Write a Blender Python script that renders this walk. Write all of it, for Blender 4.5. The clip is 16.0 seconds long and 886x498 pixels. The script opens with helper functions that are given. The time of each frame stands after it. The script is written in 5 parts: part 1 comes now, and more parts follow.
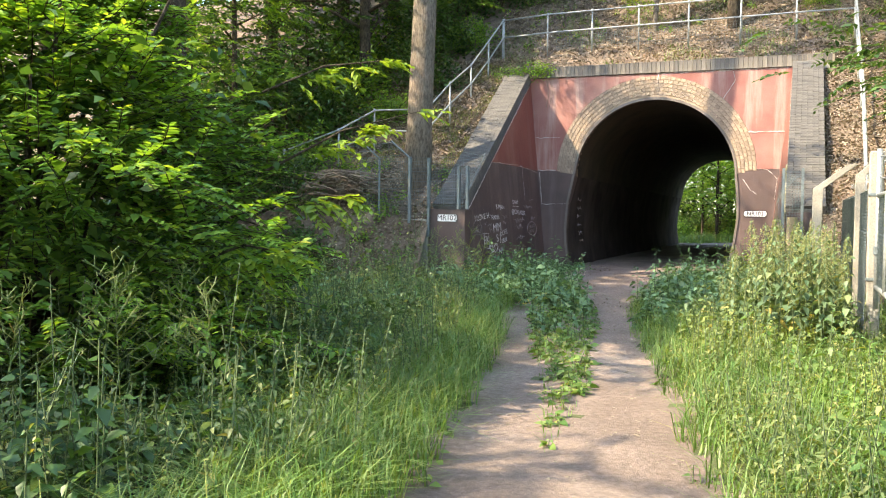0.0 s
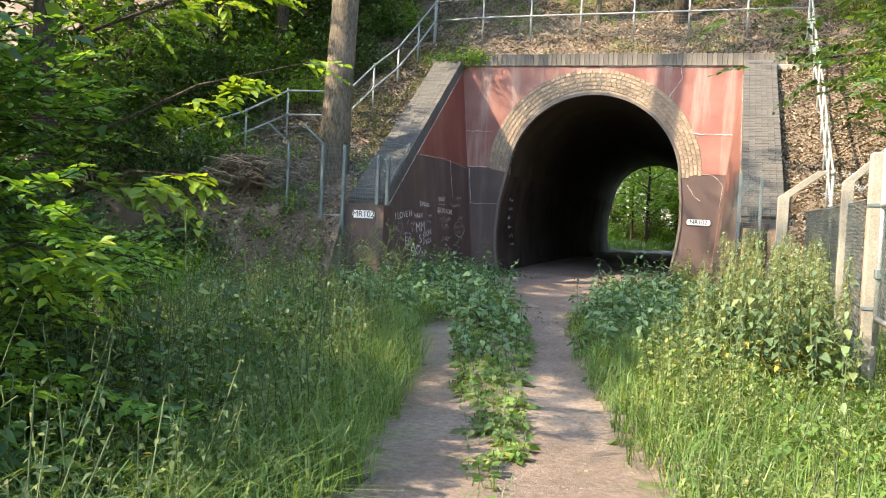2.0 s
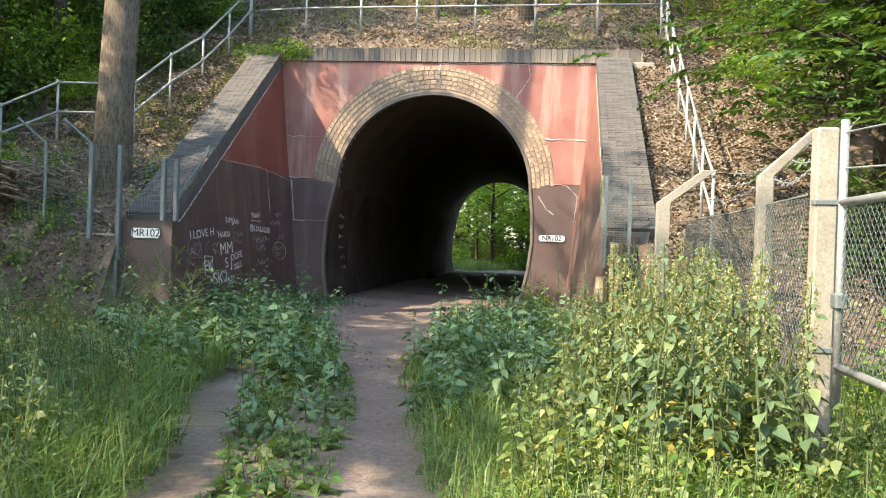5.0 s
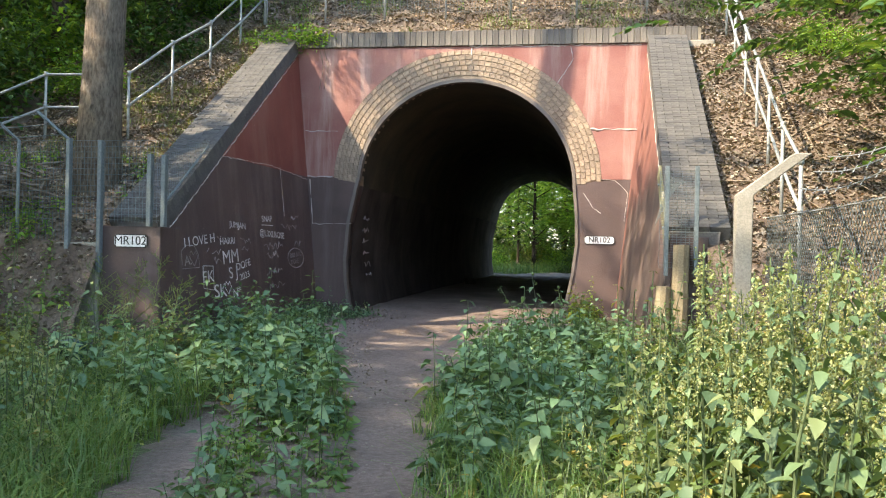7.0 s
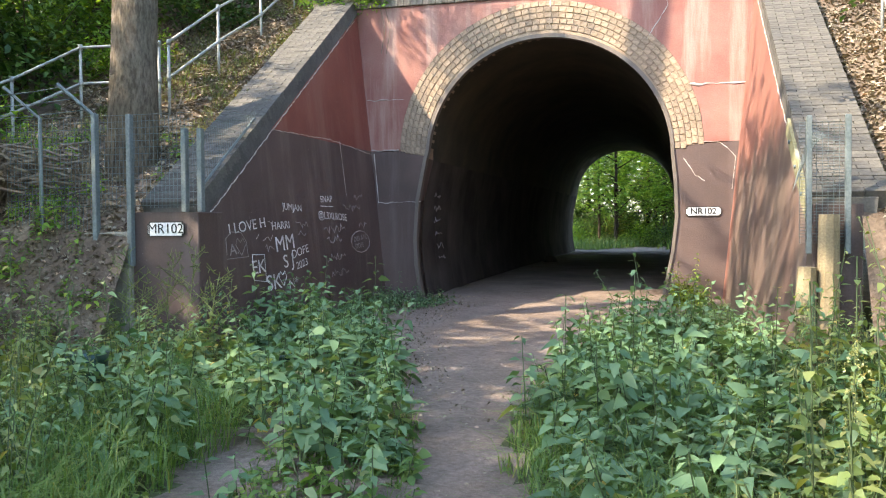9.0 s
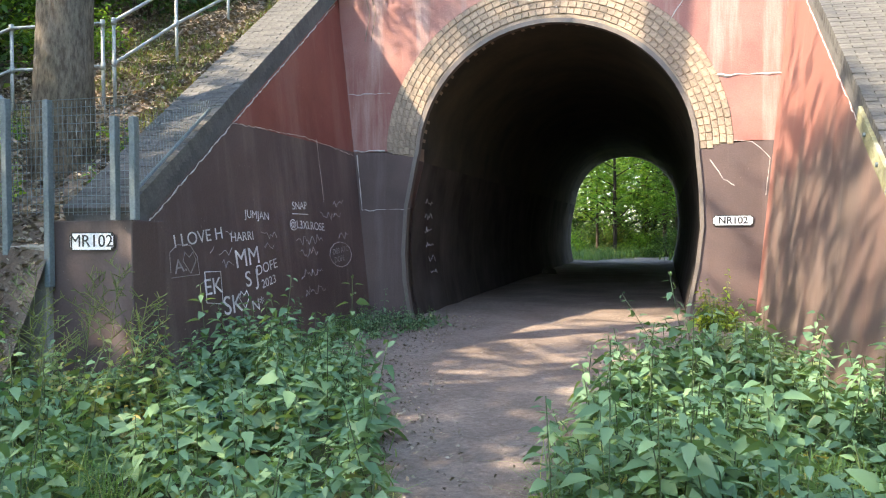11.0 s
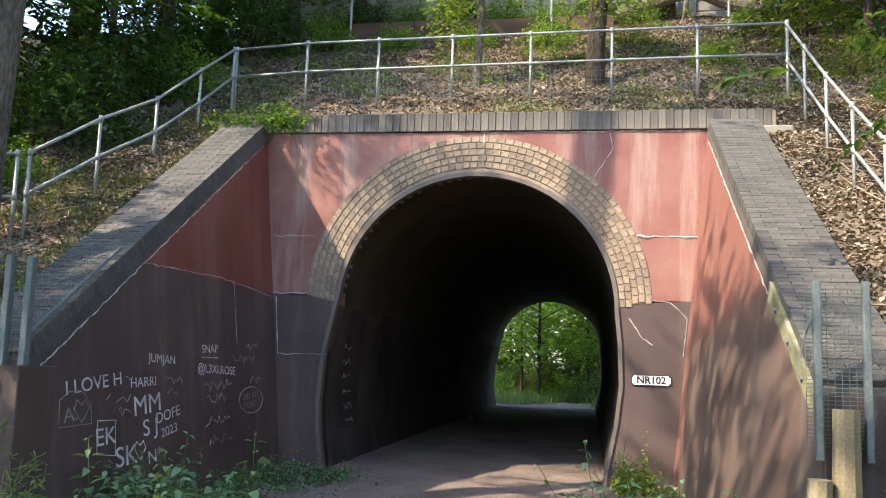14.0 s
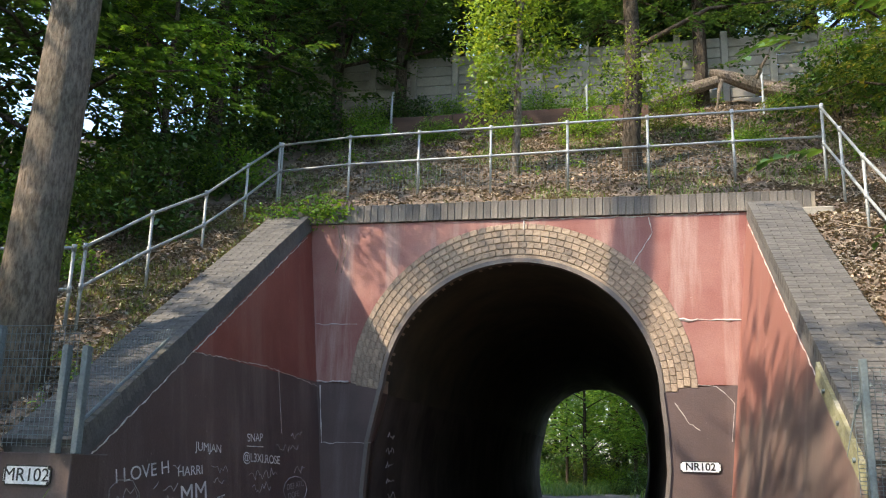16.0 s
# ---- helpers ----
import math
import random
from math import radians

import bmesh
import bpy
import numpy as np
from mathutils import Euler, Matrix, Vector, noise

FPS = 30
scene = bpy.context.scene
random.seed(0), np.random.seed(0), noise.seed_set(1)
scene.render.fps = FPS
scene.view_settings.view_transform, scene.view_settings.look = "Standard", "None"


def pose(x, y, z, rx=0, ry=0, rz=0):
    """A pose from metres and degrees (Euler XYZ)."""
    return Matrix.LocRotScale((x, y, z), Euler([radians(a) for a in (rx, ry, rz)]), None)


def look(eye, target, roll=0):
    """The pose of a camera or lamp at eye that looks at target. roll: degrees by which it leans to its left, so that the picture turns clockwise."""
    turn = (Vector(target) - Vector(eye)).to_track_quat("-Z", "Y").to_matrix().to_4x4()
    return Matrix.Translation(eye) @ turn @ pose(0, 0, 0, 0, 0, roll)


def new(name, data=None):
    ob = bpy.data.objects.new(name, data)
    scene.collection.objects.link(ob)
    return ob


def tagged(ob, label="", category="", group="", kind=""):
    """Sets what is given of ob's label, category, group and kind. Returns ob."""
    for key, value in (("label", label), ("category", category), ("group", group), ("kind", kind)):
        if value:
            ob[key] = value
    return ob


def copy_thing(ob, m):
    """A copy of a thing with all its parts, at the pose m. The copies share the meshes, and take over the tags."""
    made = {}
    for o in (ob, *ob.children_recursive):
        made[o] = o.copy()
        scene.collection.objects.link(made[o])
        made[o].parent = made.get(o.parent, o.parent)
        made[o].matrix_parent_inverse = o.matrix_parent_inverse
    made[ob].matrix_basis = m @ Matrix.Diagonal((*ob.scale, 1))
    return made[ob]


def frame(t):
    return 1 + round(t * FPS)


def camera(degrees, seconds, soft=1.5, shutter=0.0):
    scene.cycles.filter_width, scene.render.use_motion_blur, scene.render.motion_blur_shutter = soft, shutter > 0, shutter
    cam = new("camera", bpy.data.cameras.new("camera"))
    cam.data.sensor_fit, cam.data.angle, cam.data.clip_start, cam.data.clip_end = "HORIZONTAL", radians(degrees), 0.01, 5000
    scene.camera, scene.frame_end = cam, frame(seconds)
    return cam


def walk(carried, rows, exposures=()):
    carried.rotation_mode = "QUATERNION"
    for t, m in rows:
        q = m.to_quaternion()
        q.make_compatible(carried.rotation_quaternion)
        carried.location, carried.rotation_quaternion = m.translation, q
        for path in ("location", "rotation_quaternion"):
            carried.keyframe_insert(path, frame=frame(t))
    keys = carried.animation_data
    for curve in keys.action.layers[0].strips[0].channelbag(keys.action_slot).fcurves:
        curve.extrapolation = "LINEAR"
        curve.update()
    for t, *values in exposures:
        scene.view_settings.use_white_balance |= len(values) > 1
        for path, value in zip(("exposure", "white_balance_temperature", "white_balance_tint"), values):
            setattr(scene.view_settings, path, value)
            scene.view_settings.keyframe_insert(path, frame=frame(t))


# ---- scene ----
cam = camera(53.3, 16.0, soft=1.1)
PATH = [
    (0, (3.59, -24.686, 1.191), (2.856, -22.827, 1.119), 0.7),
    (0.5, (3.419, -24.13, 1.21), (2.851, -22.213, 1.202), 1.8),
    (1, (3.261, -23.747, 1.176), (2.745, -21.814, 1.18), 2.1),
    (1.5, (3.126, -23.188, 1.181), (2.547, -21.274, 1.126), 2.8),
    (2, (2.979, -22.523, 1.195), (2.402, -20.61, 1.123), 2.9),
    (2.5, (2.926, -21.996, 1.162), (2.386, -20.073, 1.066), 2.3),
    (3, (2.858, -21.374, 1.155), (2.403, -19.43, 1.038), 2.0),
    (3.5, (2.807, -20.894, 1.154), (2.471, -18.925, 1.045), 1.7),
    (4, (2.827, -20.461, 1.193), (2.486, -18.491, 1.142), 1.8),
    (4.5, (2.739, -19.889, 1.148), (2.511, -17.902, 1.128), 1.4),
    (5, (2.657, -19.401, 1.136), (2.416, -17.416, 1.129), 2.0),
    (5.2, (2.617, -19.137, 1.147), (2.32, -17.159, 1.147), 2.3),
    (7.3, (2.56, -17.128, 1.19), (2.222, -15.157, 1.18), 1.2),
    (7.5, (2.536, -16.915, 1.167), (2.204, -14.943, 1.14), 0.8),
    (8, (2.384, -16.345, 1.192), (1.97, -14.389, 1.136), 0.8),
    (8.5, (2.225, -16.002, 1.22), (1.746, -14.061, 1.164), 0.1),
    (8.7, (2.213, -15.866, 1.218), (1.712, -13.93, 1.159), -0.4),
    (10.8, (1.712, -13.87, 1.234), (1.202, -11.937, 1.177), -0.6),
    (11, (1.697, -13.75, 1.243), (1.21, -11.811, 1.204), -0.4),
    (11.5, (1.753, -13.555, 1.252), (1.29, -11.61, 1.227), -0.8),
    (12, (1.766, -13.502, 1.246), (1.319, -11.553, 1.201), -0.6),
    (12.5, (1.731, -13.465, 1.208), (1.331, -11.507, 1.137), -0.6),
    (13, (1.775, -13.434, 1.234), (1.386, -11.473, 1.17), -0.6),
    (13.5, (1.793, -13.436, 1.344), (1.439, -11.468, 1.388), 0.4),
    (14, (1.776, -13.532, 1.483), (1.446, -11.577, 1.747), 1.9),
    (14.5, (1.79, -13.642, 1.502), (1.486, -11.731, 2.007), 3.3),
    (15, (1.846, -13.633, 1.499), (1.55, -11.75, 2.104), 3.3),
    (15.5, (1.821, -13.605, 1.43), (1.483, -11.708, 1.968), 2.5),
    (16, (1.789, -13.66, 1.419), (1.37, -11.759, 1.879), 1.5),
]
walk(cam, [(t, look(eye, target, roll)) for t, eye, target, roll in PATH], [(0.0, 2.85, 7200, 9), (0.5, 2.7, 7200, 9), (1.5, 2.65, 7200, 9), (3.0, 2.75, 7200, 9), (5.0, 2.6, 7100, 9), (7.5, 2.55, 6900, 9), (8.5, 2.8, 6900, 9), (11.0, 3.0, 6700, 9), (13.0, 2.9, 6600, 9), (14.0, 2.3, 6600, 10), (14.5, 2.25, 6600, 10), (16.0, 2.1, 6600, 10)])

# ---- world, sun, exposure ----
SUN_AZ, SUN_EL = 50.0, 42.0          # the sun stands behind the walker, to the left
world = bpy.data.worlds.new("world")
scene.world = world
world.use_nodes = True
wn = world.node_tree.nodes
sky = wn.new("ShaderNodeTexSky")
sky.sky_type, sky.sun_disc = "NISHITA", False
sky.sun_elevation, sky.sun_rotation = radians(SUN_EL), radians(180 + SUN_AZ)
wn["Background"].inputs[1].default_value = 0.15
world.node_tree.links.new(sky.outputs[0], wn["Background"].inputs[0])
sun = new("sun", bpy.data.lights.new("sun", "SUN"))
sun.data.energy, sun.data.angle, sun.data.color = 2.2, radians(0.6), (1.0, 0.87, 0.68)
sx, sy = math.sin(radians(SUN_AZ)), math.cos(radians(SUN_AZ))
SUNWARD = Vector((-sx * math.cos(radians(SUN_EL)), -sy * math.cos(radians(SUN_EL)), math.sin(radians(SUN_EL))))
sun.matrix_world = look(SUNWARD * 60, (0, 0, 0))
rng = np.random.default_rng(7)


# ---- materials ----
def shader(name):
    m = bpy.data.materials.new(name)
    m.use_nodes = True
    t = m.node_tree
    return m, t, t.nodes["Principled BSDF"]


def link(t, a, b):
    t.links.new(a, b)


def coords(t, stretch=(1, 1, 1)):
    c = t.nodes.new("ShaderNodeTexCoord")
    mp = t.nodes.new("ShaderNodeMapping")
    mp.inputs["Scale"].default_value = stretch
    link(t, c.outputs["Object"], mp.inputs[0])
    return mp.outputs[0]


def noise_tex(t, scale, stretch=(1, 1, 1), detail=4.0, rough=0.55):
    n = t.nodes.new("ShaderNodeTexNoise")
    n.inputs["Scale"].default_value, n.inputs["Detail"].default_value, n.inputs["Roughness"].default_value = scale, detail, rough
    link(t, coords(t, stretch), n.inputs["Vector"])
    return n.outputs["Fac"]


def ramp(t, fac, stops):
    r = t.nodes.new("ShaderNodeValToRGB")
    e = r.color_ramp.elements
    while len(e) < len(stops):
        e.new(0.5)
    for k, (p, c) in zip(e, stops):
        k.position, k.color = p, (*c, 1)
    link(t, fac, r.inputs[0])
    return r.outputs[0]


def mix(t, fac, a, b, mode="MIX"):
    n = t.nodes.new("ShaderNodeMix")
    n.data_type, n.blend_type = "RGBA", mode
    for key, value in ((0, fac), (6, a), (7, b)):
        if hasattr(value, "is_output"):
            link(t, value, n.inputs[key])
        else:
            n.inputs[key].default_value = value if key == 0 else (*value, 1)
    return n.outputs[2]


def bump(t, b, fac, strength, distance=0.01):
    n = t.nodes.new("ShaderNodeBump")
    n.inputs["Strength"].default_value, n.inputs["Distance"].default_value = strength, distance
    link(t, fac, n.inputs["Height"])
    link(t, n.outputs[0], b.inputs["Normal"])


def leaf_material(name, dark, mid, light, glow=0.35, rough=0.45, patch=0.6):
    """Leaves: every leaf takes its own tone, large patches differ, light shines through."""
    m, t, b = shader(name)
    g = t.nodes.new("ShaderNodeNewGeometry")
    col = ramp(t, g.outputs["Random Per Island"], [(0.0, dark), (0.5, mid), (0.93, light), (1.0, (light[0] * 1.5, light[1] * 1.1, light[2]))])
    big = noise_tex(t, patch, detail=2)
    shade = ramp(t, big, [(0.3, (0.7, 0.75, 0.75)), (0.7, (1.2, 1.15, 0.95))])
    col = mix(t, 1.0, col, shade, "MULTIPLY")
    link(t, col, b.inputs["Base Color"])
    b.inputs["Roughness"].default_value = rough
    b.inputs["Specular IOR Level"].default_value = 0.5
    tr = t.nodes.new("ShaderNodeBsdfTranslucent")
    link(t, mix(t, 1.0, col, (1.5, 1.35, 0.5), "MULTIPLY"), tr.inputs[0])
    mx = t.nodes.new("ShaderNodeMixShader")
    mx.inputs[0].default_value = glow
    link(t, b.outputs[0], mx.inputs[1])
    link(t, tr.outputs[0], mx.inputs[2])
    link(t, mx.outputs[0], t.nodes["Material Output"].inputs[0])
    return m


def rough_material(name, stops, scale, rough=0.9, fine=60.0, relief=0.5, distance=0.01, stretch=(1, 1, 1), vary=0.0, metal=0.0):
    """A surface with large patches from stops, a fine grain, relief, and a tone of its own for each piece."""
    m, t, b = shader(name)
    col = ramp(t, noise_tex(t, scale, stretch), stops)
    grain = noise_tex(t, fine, detail=3)
    col = mix(t, 1.0, col, ramp(t, grain, [(0.25, (0.72, 0.72, 0.72)), (0.75, (1.22, 1.22, 1.22))]), "MULTIPLY")
    if vary:
        o = t.nodes.new("ShaderNodeObjectInfo")
        col = mix(t, 1.0, col, ramp(t, o.outputs["Random"], [(0.0, (1 - vary,) * 3), (1.0, (1 + vary, 1 + vary * 0.9, 1 + vary * 0.7))]), "MULTIPLY")
    link(t, col, b.inputs["Base Color"])
    b.inputs["Roughness"].default_value, b.inputs["Metallic"].default_value = rough, metal
    bump(t, b, grain, relief, distance)
    return m


def paint_material(name, base, worn, streak, amount, rough=0.62):
    """Old masonry paint: worn patches, pale lime runs down the wall, faint coursing."""
    m, t, b = shader(name)
    col = ramp(t, noise_tex(t, 0.9, detail=6), [(0.35, base), (0.7, worn)])
    runs = ramp(t, noise_tex(t, 2.6, (1, 1, 0.1), detail=5, rough=0.65), [(0.5, (0, 0, 0)), (0.76, (amount,) * 3)])
    sep = t.nodes.new("ShaderNodeSeparateColor")
    link(t, runs, sep.inputs[0])
    col = mix(t, sep.outputs[0], col, streak)
    chips = ramp(t, noise_tex(t, 26, detail=2), [(0.735, (0, 0, 0)), (0.76, (0.7, 0.7, 0.7))])
    sc = t.nodes.new("ShaderNodeSeparateColor")
    link(t, chips, sc.inputs[0])
    col = mix(t, sc.outputs[0], col, streak)
    grain = noise_tex(t, 45, detail=4)
    col = mix(t, 1.0, col, ramp(t, grain, [(0.3, (0.86, 0.86, 0.86)), (0.7, (1.1, 1.1, 1.1))]), "MULTIPLY")
    link(t, col, b.inputs["Base Color"])
    b.inputs["Roughness"].default_value = rough
    b.inputs["Specular IOR Level"].default_value = 0.5 if rough < 0.8 else 0.05
    low = noise_tex(t, 7, (1, 1, 1.6), detail=3)
    both = t.nodes.new("ShaderNodeMath")
    both.operation = "ADD"
    link(t, grain, both.inputs[0])
    link(t, low, both.inputs[1])
    bump(t, b, both.outputs[0], 0.4, 0.008)
    return m


def plain_material(name, color, rough=0.5, metal=0.0, fine=40.0, spread=0.15):
    lo, hi = tuple(c * (1 - spread) for c in color), tuple(min(1, c * (1 + spread)) for c in color)
    return rough_material(name, [(0.3, lo), (0.7, hi)], 3.0, rough, fine, 0.2, 0.003, metal=metal)


def bark_material(name, deep, ridge):
    """Fissured bark: long upright ridges, broken by a finer grain."""
    m, t, b = shader(name)
    ridges = noise_tex(t, 26, (1, 1, 0.3), detail=6, rough=0.7)
    col = ramp(t, ridges, [(0.38, deep), (0.62, ridge)])
    col = mix(t, 1.0, col, ramp(t, noise_tex(t, 2.2, detail=3), [(0.3, (0.75, 0.78, 0.72)), (0.7, (1.2, 1.15, 1.1))]), "MULTIPLY")
    link(t, col, b.inputs["Base Color"])
    b.inputs["Roughness"].default_value = 0.95
    b.inputs["Specular IOR Level"].default_value = 0.15
    bump(t, b, ridges, 1.0, 0.06)
    return m


def streaked_material():
    """The splayed wing wall: brown and grey-brown paint with long red runs and pale dribbles."""
    m, t, b = shader("streaked_paint")
    col = ramp(t, noise_tex(t, 0.8, detail=5), [(0.35, (0.085, 0.06, 0.052)), (0.65, (0.135, 0.102, 0.087))])
    runs = t.nodes.new("ShaderNodeSeparateColor")
    link(t, ramp(t, noise_tex(t, 1.5, (1, 1, 0.16), detail=4), [(0.42, (0, 0, 0)), (0.7, (0.8, 0.8, 0.8))]), runs.inputs[0])
    height = t.nodes.new("ShaderNodeSeparateXYZ")
    link(t, coords(t), height.inputs[0])
    line = t.nodes.new("ShaderNodeMath")                          # the red coat ends along a slanting line
    line.operation = "MULTIPLY_ADD"
    link(t, height.outputs[1], line.inputs[0])
    line.inputs[1].default_value = 0.1
    link(t, height.outputs[2], line.inputs[2])
    ragged = t.nodes.new("ShaderNodeMath")
    ragged.operation = "MULTIPLY_ADD"
    link(t, noise_tex(t, 1.7, (1, 1, 0.2), detail=5), ragged.inputs[0])
    ragged.inputs[1].default_value = 1.1
    link(t, line.outputs[0], ragged.inputs[2])
    above = t.nodes.new("ShaderNodeMapRange")
    for k, q in zip(range(1, 5), (2.25, 2.85, 0.0, 0.92)):
        above.inputs[k].default_value = q
    link(t, ragged.outputs[0], above.inputs[0])
    corner = t.nodes.new("ShaderNodeMapRange")                    # and runs down the corner beside the arch
    for k, q in zip(range(1, 5), (-0.5, -0.15, 0.0, 0.9)):
        corner.inputs[k].default_value = q
    link(t, height.outputs[1], corner.inputs[0])
    either = t.nodes.new("ShaderNodeMath")
    either.operation = "MAXIMUM"
    link(t, above.outputs[0], either.inputs[0])
    link(t, corner.outputs[0], either.inputs[1])
    both = t.nodes.new("ShaderNodeMath")
    both.operation, both.use_clamp = "MULTIPLY_ADD", True
    link(t, runs.outputs[0], both.inputs[0])
    both.inputs[1].default_value = 0.25
    link(t, either.outputs[0], both.inputs[2])
    col = mix(t, both.outputs[0], col, (0.24, 0.1, 0.078))
    pale = t.nodes.new("ShaderNodeSeparateColor")
    link(t, ramp(t, noise_tex(t, 3.4, (1, 1, 0.12), detail=5, rough=0.7), [(0.56, (0, 0, 0)), (0.78, (0.28, 0.28, 0.28))]), pale.inputs[0])
    col = mix(t, pale.outputs[0], col, (0.36, 0.29, 0.25))
    link(t, col, b.inputs["Base Color"])
    b.inputs["Roughness"].default_value = 0.6
    bump(t, b, noise_tex(t, 40, detail=4), 0.35, 0.008)
    return m


M = {
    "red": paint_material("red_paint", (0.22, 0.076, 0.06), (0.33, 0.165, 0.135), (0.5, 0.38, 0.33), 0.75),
    # left wing's red: fewer lime runs, and the wall's shade darkened into it
    "deep_red": paint_material("shaded_red_paint", (0.17, 0.042, 0.03), (0.24, 0.072, 0.052), (0.4, 0.26, 0.22), 0.22),
    "brown": paint_material("brown_paint", (0.072, 0.047, 0.043), (0.115, 0.075, 0.066), (0.25, 0.2, 0.18), 0.35),
    "grey": paint_material("grey_paint", (0.12, 0.10, 0.085), (0.17, 0.14, 0.12), (0.3, 0.27, 0.24), 0.4),
    # lowered towards black: part of the tunnel's gloom is in this colour
    "tunnel_dark": rough_material("dark_tunnel_brick", [(0.3, (0.03, 0.025, 0.018)), (0.7, (0.075, 0.06, 0.036))], 1.2, 0.95, 30, 0.5, 0.01),
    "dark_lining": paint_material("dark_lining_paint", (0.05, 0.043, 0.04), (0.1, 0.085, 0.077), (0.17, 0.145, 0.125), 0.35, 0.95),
    "ring": rough_material("buff_brick", [(0.3, (0.225, 0.165, 0.12)), (0.7, (0.36, 0.285, 0.215))], 2.6, 0.9, 34, 0.7, 0.01, vary=0.22),
    "mortar": rough_material("mortar", [(0.3, (0.2, 0.165, 0.12)), (0.7, (0.34, 0.285, 0.215))], 4.0, 0.95, 70),
    "blue_brick": rough_material("blue_engineering_brick", [(0.3, (0.06, 0.058, 0.057)), (0.7, (0.135, 0.125, 0.115))], 1.5, 0.85, 40, 0.5, 0.005, vary=0.2),
    "limed_brick": rough_material("limed_coping_brick", [(0.35, (0.075, 0.07, 0.068)), (0.55, (0.15, 0.135, 0.12)), (0.75, (0.36, 0.32, 0.27))], 2.4, 0.9, 40, 0.6, 0.006, (1, 1, 0.25), vary=0.3),
    "moss": rough_material("mossy_timber", [(0.3, (0.12, 0.115, 0.08)), (0.5, (0.2, 0.19, 0.1)), (0.7, (0.34, 0.32, 0.25))], 5.0, 0.9, 45, 0.6, 0.008),
    "concrete": rough_material("old_concrete", [(0.3, (0.2, 0.185, 0.155)), (0.7, (0.33, 0.305, 0.26))], 1.6, 0.9, 60, 0.5, 0.005, vary=0.08),
    "lime": rough_material("lime_crack", [(0.3, (0.36, 0.31, 0.28)), (0.7, (0.6, 0.55, 0.51))], 6.0, 0.9, 60),
    "galv": plain_material("galvanised_steel", (0.33, 0.345, 0.345), 0.55, 0.4),
    "dull_galv": plain_material("weathered_galvanised_wire", (0.16, 0.19, 0.195), 0.65, 0.3),
    "white": plain_material("white_enamel", (0.8, 0.8, 0.8), 0.35, spread=0.05),
    "black": plain_material("black_enamel", (0.015, 0.015, 0.016), 0.4),
    "chalk": plain_material("white_chalk", (0.6, 0.57, 0.56), 0.95, fine=150, spread=0.4),
    "faint_chalk": plain_material("rubbed_chalk", (0.3, 0.265, 0.26), 0.95, fine=150, spread=0.4),
    "bark": bark_material("bark", (0.11, 0.088, 0.072), (0.25, 0.21, 0.175)),
    "dark_bark": bark_material("dark_bark", (0.035, 0.028, 0.022), (0.11, 0.088, 0.07)),
    "wood": rough_material("weathered_wood", [(0.3, (0.17, 0.13, 0.075)), (0.7, (0.30, 0.25, 0.16))], 6.0, 0.85, 50, 0.5, 0.01, (1, 1, 0.12)),
    "board": rough_material("brown_board", [(0.3, (0.06, 0.034, 0.022)), (0.7, (0.125, 0.07, 0.048))], 4.0, 0.9, 40, 0.5, 0.01, (0.15, 1, 1)),
    "twig": plain_material("dry_twig", (0.2, 0.155, 0.11), 0.95, spread=0.4),
    "stem": plain_material("green_stem", (0.085, 0.12, 0.05), 0.7),
    "bin": plain_material("dark_green_plastic", (0.012, 0.05, 0.045), 0.45),
    "nettle": leaf_material("nettle_leaf", (0.085, 0.17, 0.095), (0.145, 0.25, 0.14), (0.21, 0.33, 0.185), 0.3, 0.6),
    "weed": leaf_material("sunny_weed_leaf", (0.11, 0.17, 0.06), (0.17, 0.23, 0.085), (0.25, 0.28, 0.12), 0.35),
    "yellow_leaf": leaf_material("yellowed_leaf", (0.35, 0.27, 0.06), (0.45, 0.36, 0.1), (0.55, 0.45, 0.16), 0.3),
    "tassel": leaf_material("nettle_flower", (0.19, 0.22, 0.1), (0.26, 0.29, 0.13), (0.34, 0.36, 0.18), 0.25),
    "tall_leaf": leaf_material("tall_nettle_leaf", (0.075, 0.13, 0.07), (0.12, 0.195, 0.1), (0.18, 0.26, 0.13), 0.25, 0.6),
    "grass": leaf_material("grass_blade", (0.075, 0.16, 0.04), (0.13, 0.235, 0.062), (0.22, 0.30, 0.105), 0.36),
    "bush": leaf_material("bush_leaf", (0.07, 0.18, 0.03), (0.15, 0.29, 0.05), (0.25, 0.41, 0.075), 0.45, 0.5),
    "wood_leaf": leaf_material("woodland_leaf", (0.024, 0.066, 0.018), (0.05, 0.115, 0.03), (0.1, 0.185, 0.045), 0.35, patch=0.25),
    "bright_leaf": leaf_material("bright_leaf", (0.11, 0.20, 0.03), (0.19, 0.30, 0.045), (0.28, 0.38, 0.07), 0.45),
    "gold_leaf": leaf_material("olive_leaf", (0.06, 0.12, 0.03), (0.11, 0.17, 0.04), (0.21, 0.23, 0.06), 0.4),
    "litter": leaf_material("dry_leaf", (0.115, 0.09, 0.072), (0.21, 0.17, 0.14), (0.36, 0.315, 0.27), 0.05, 0.8),
}


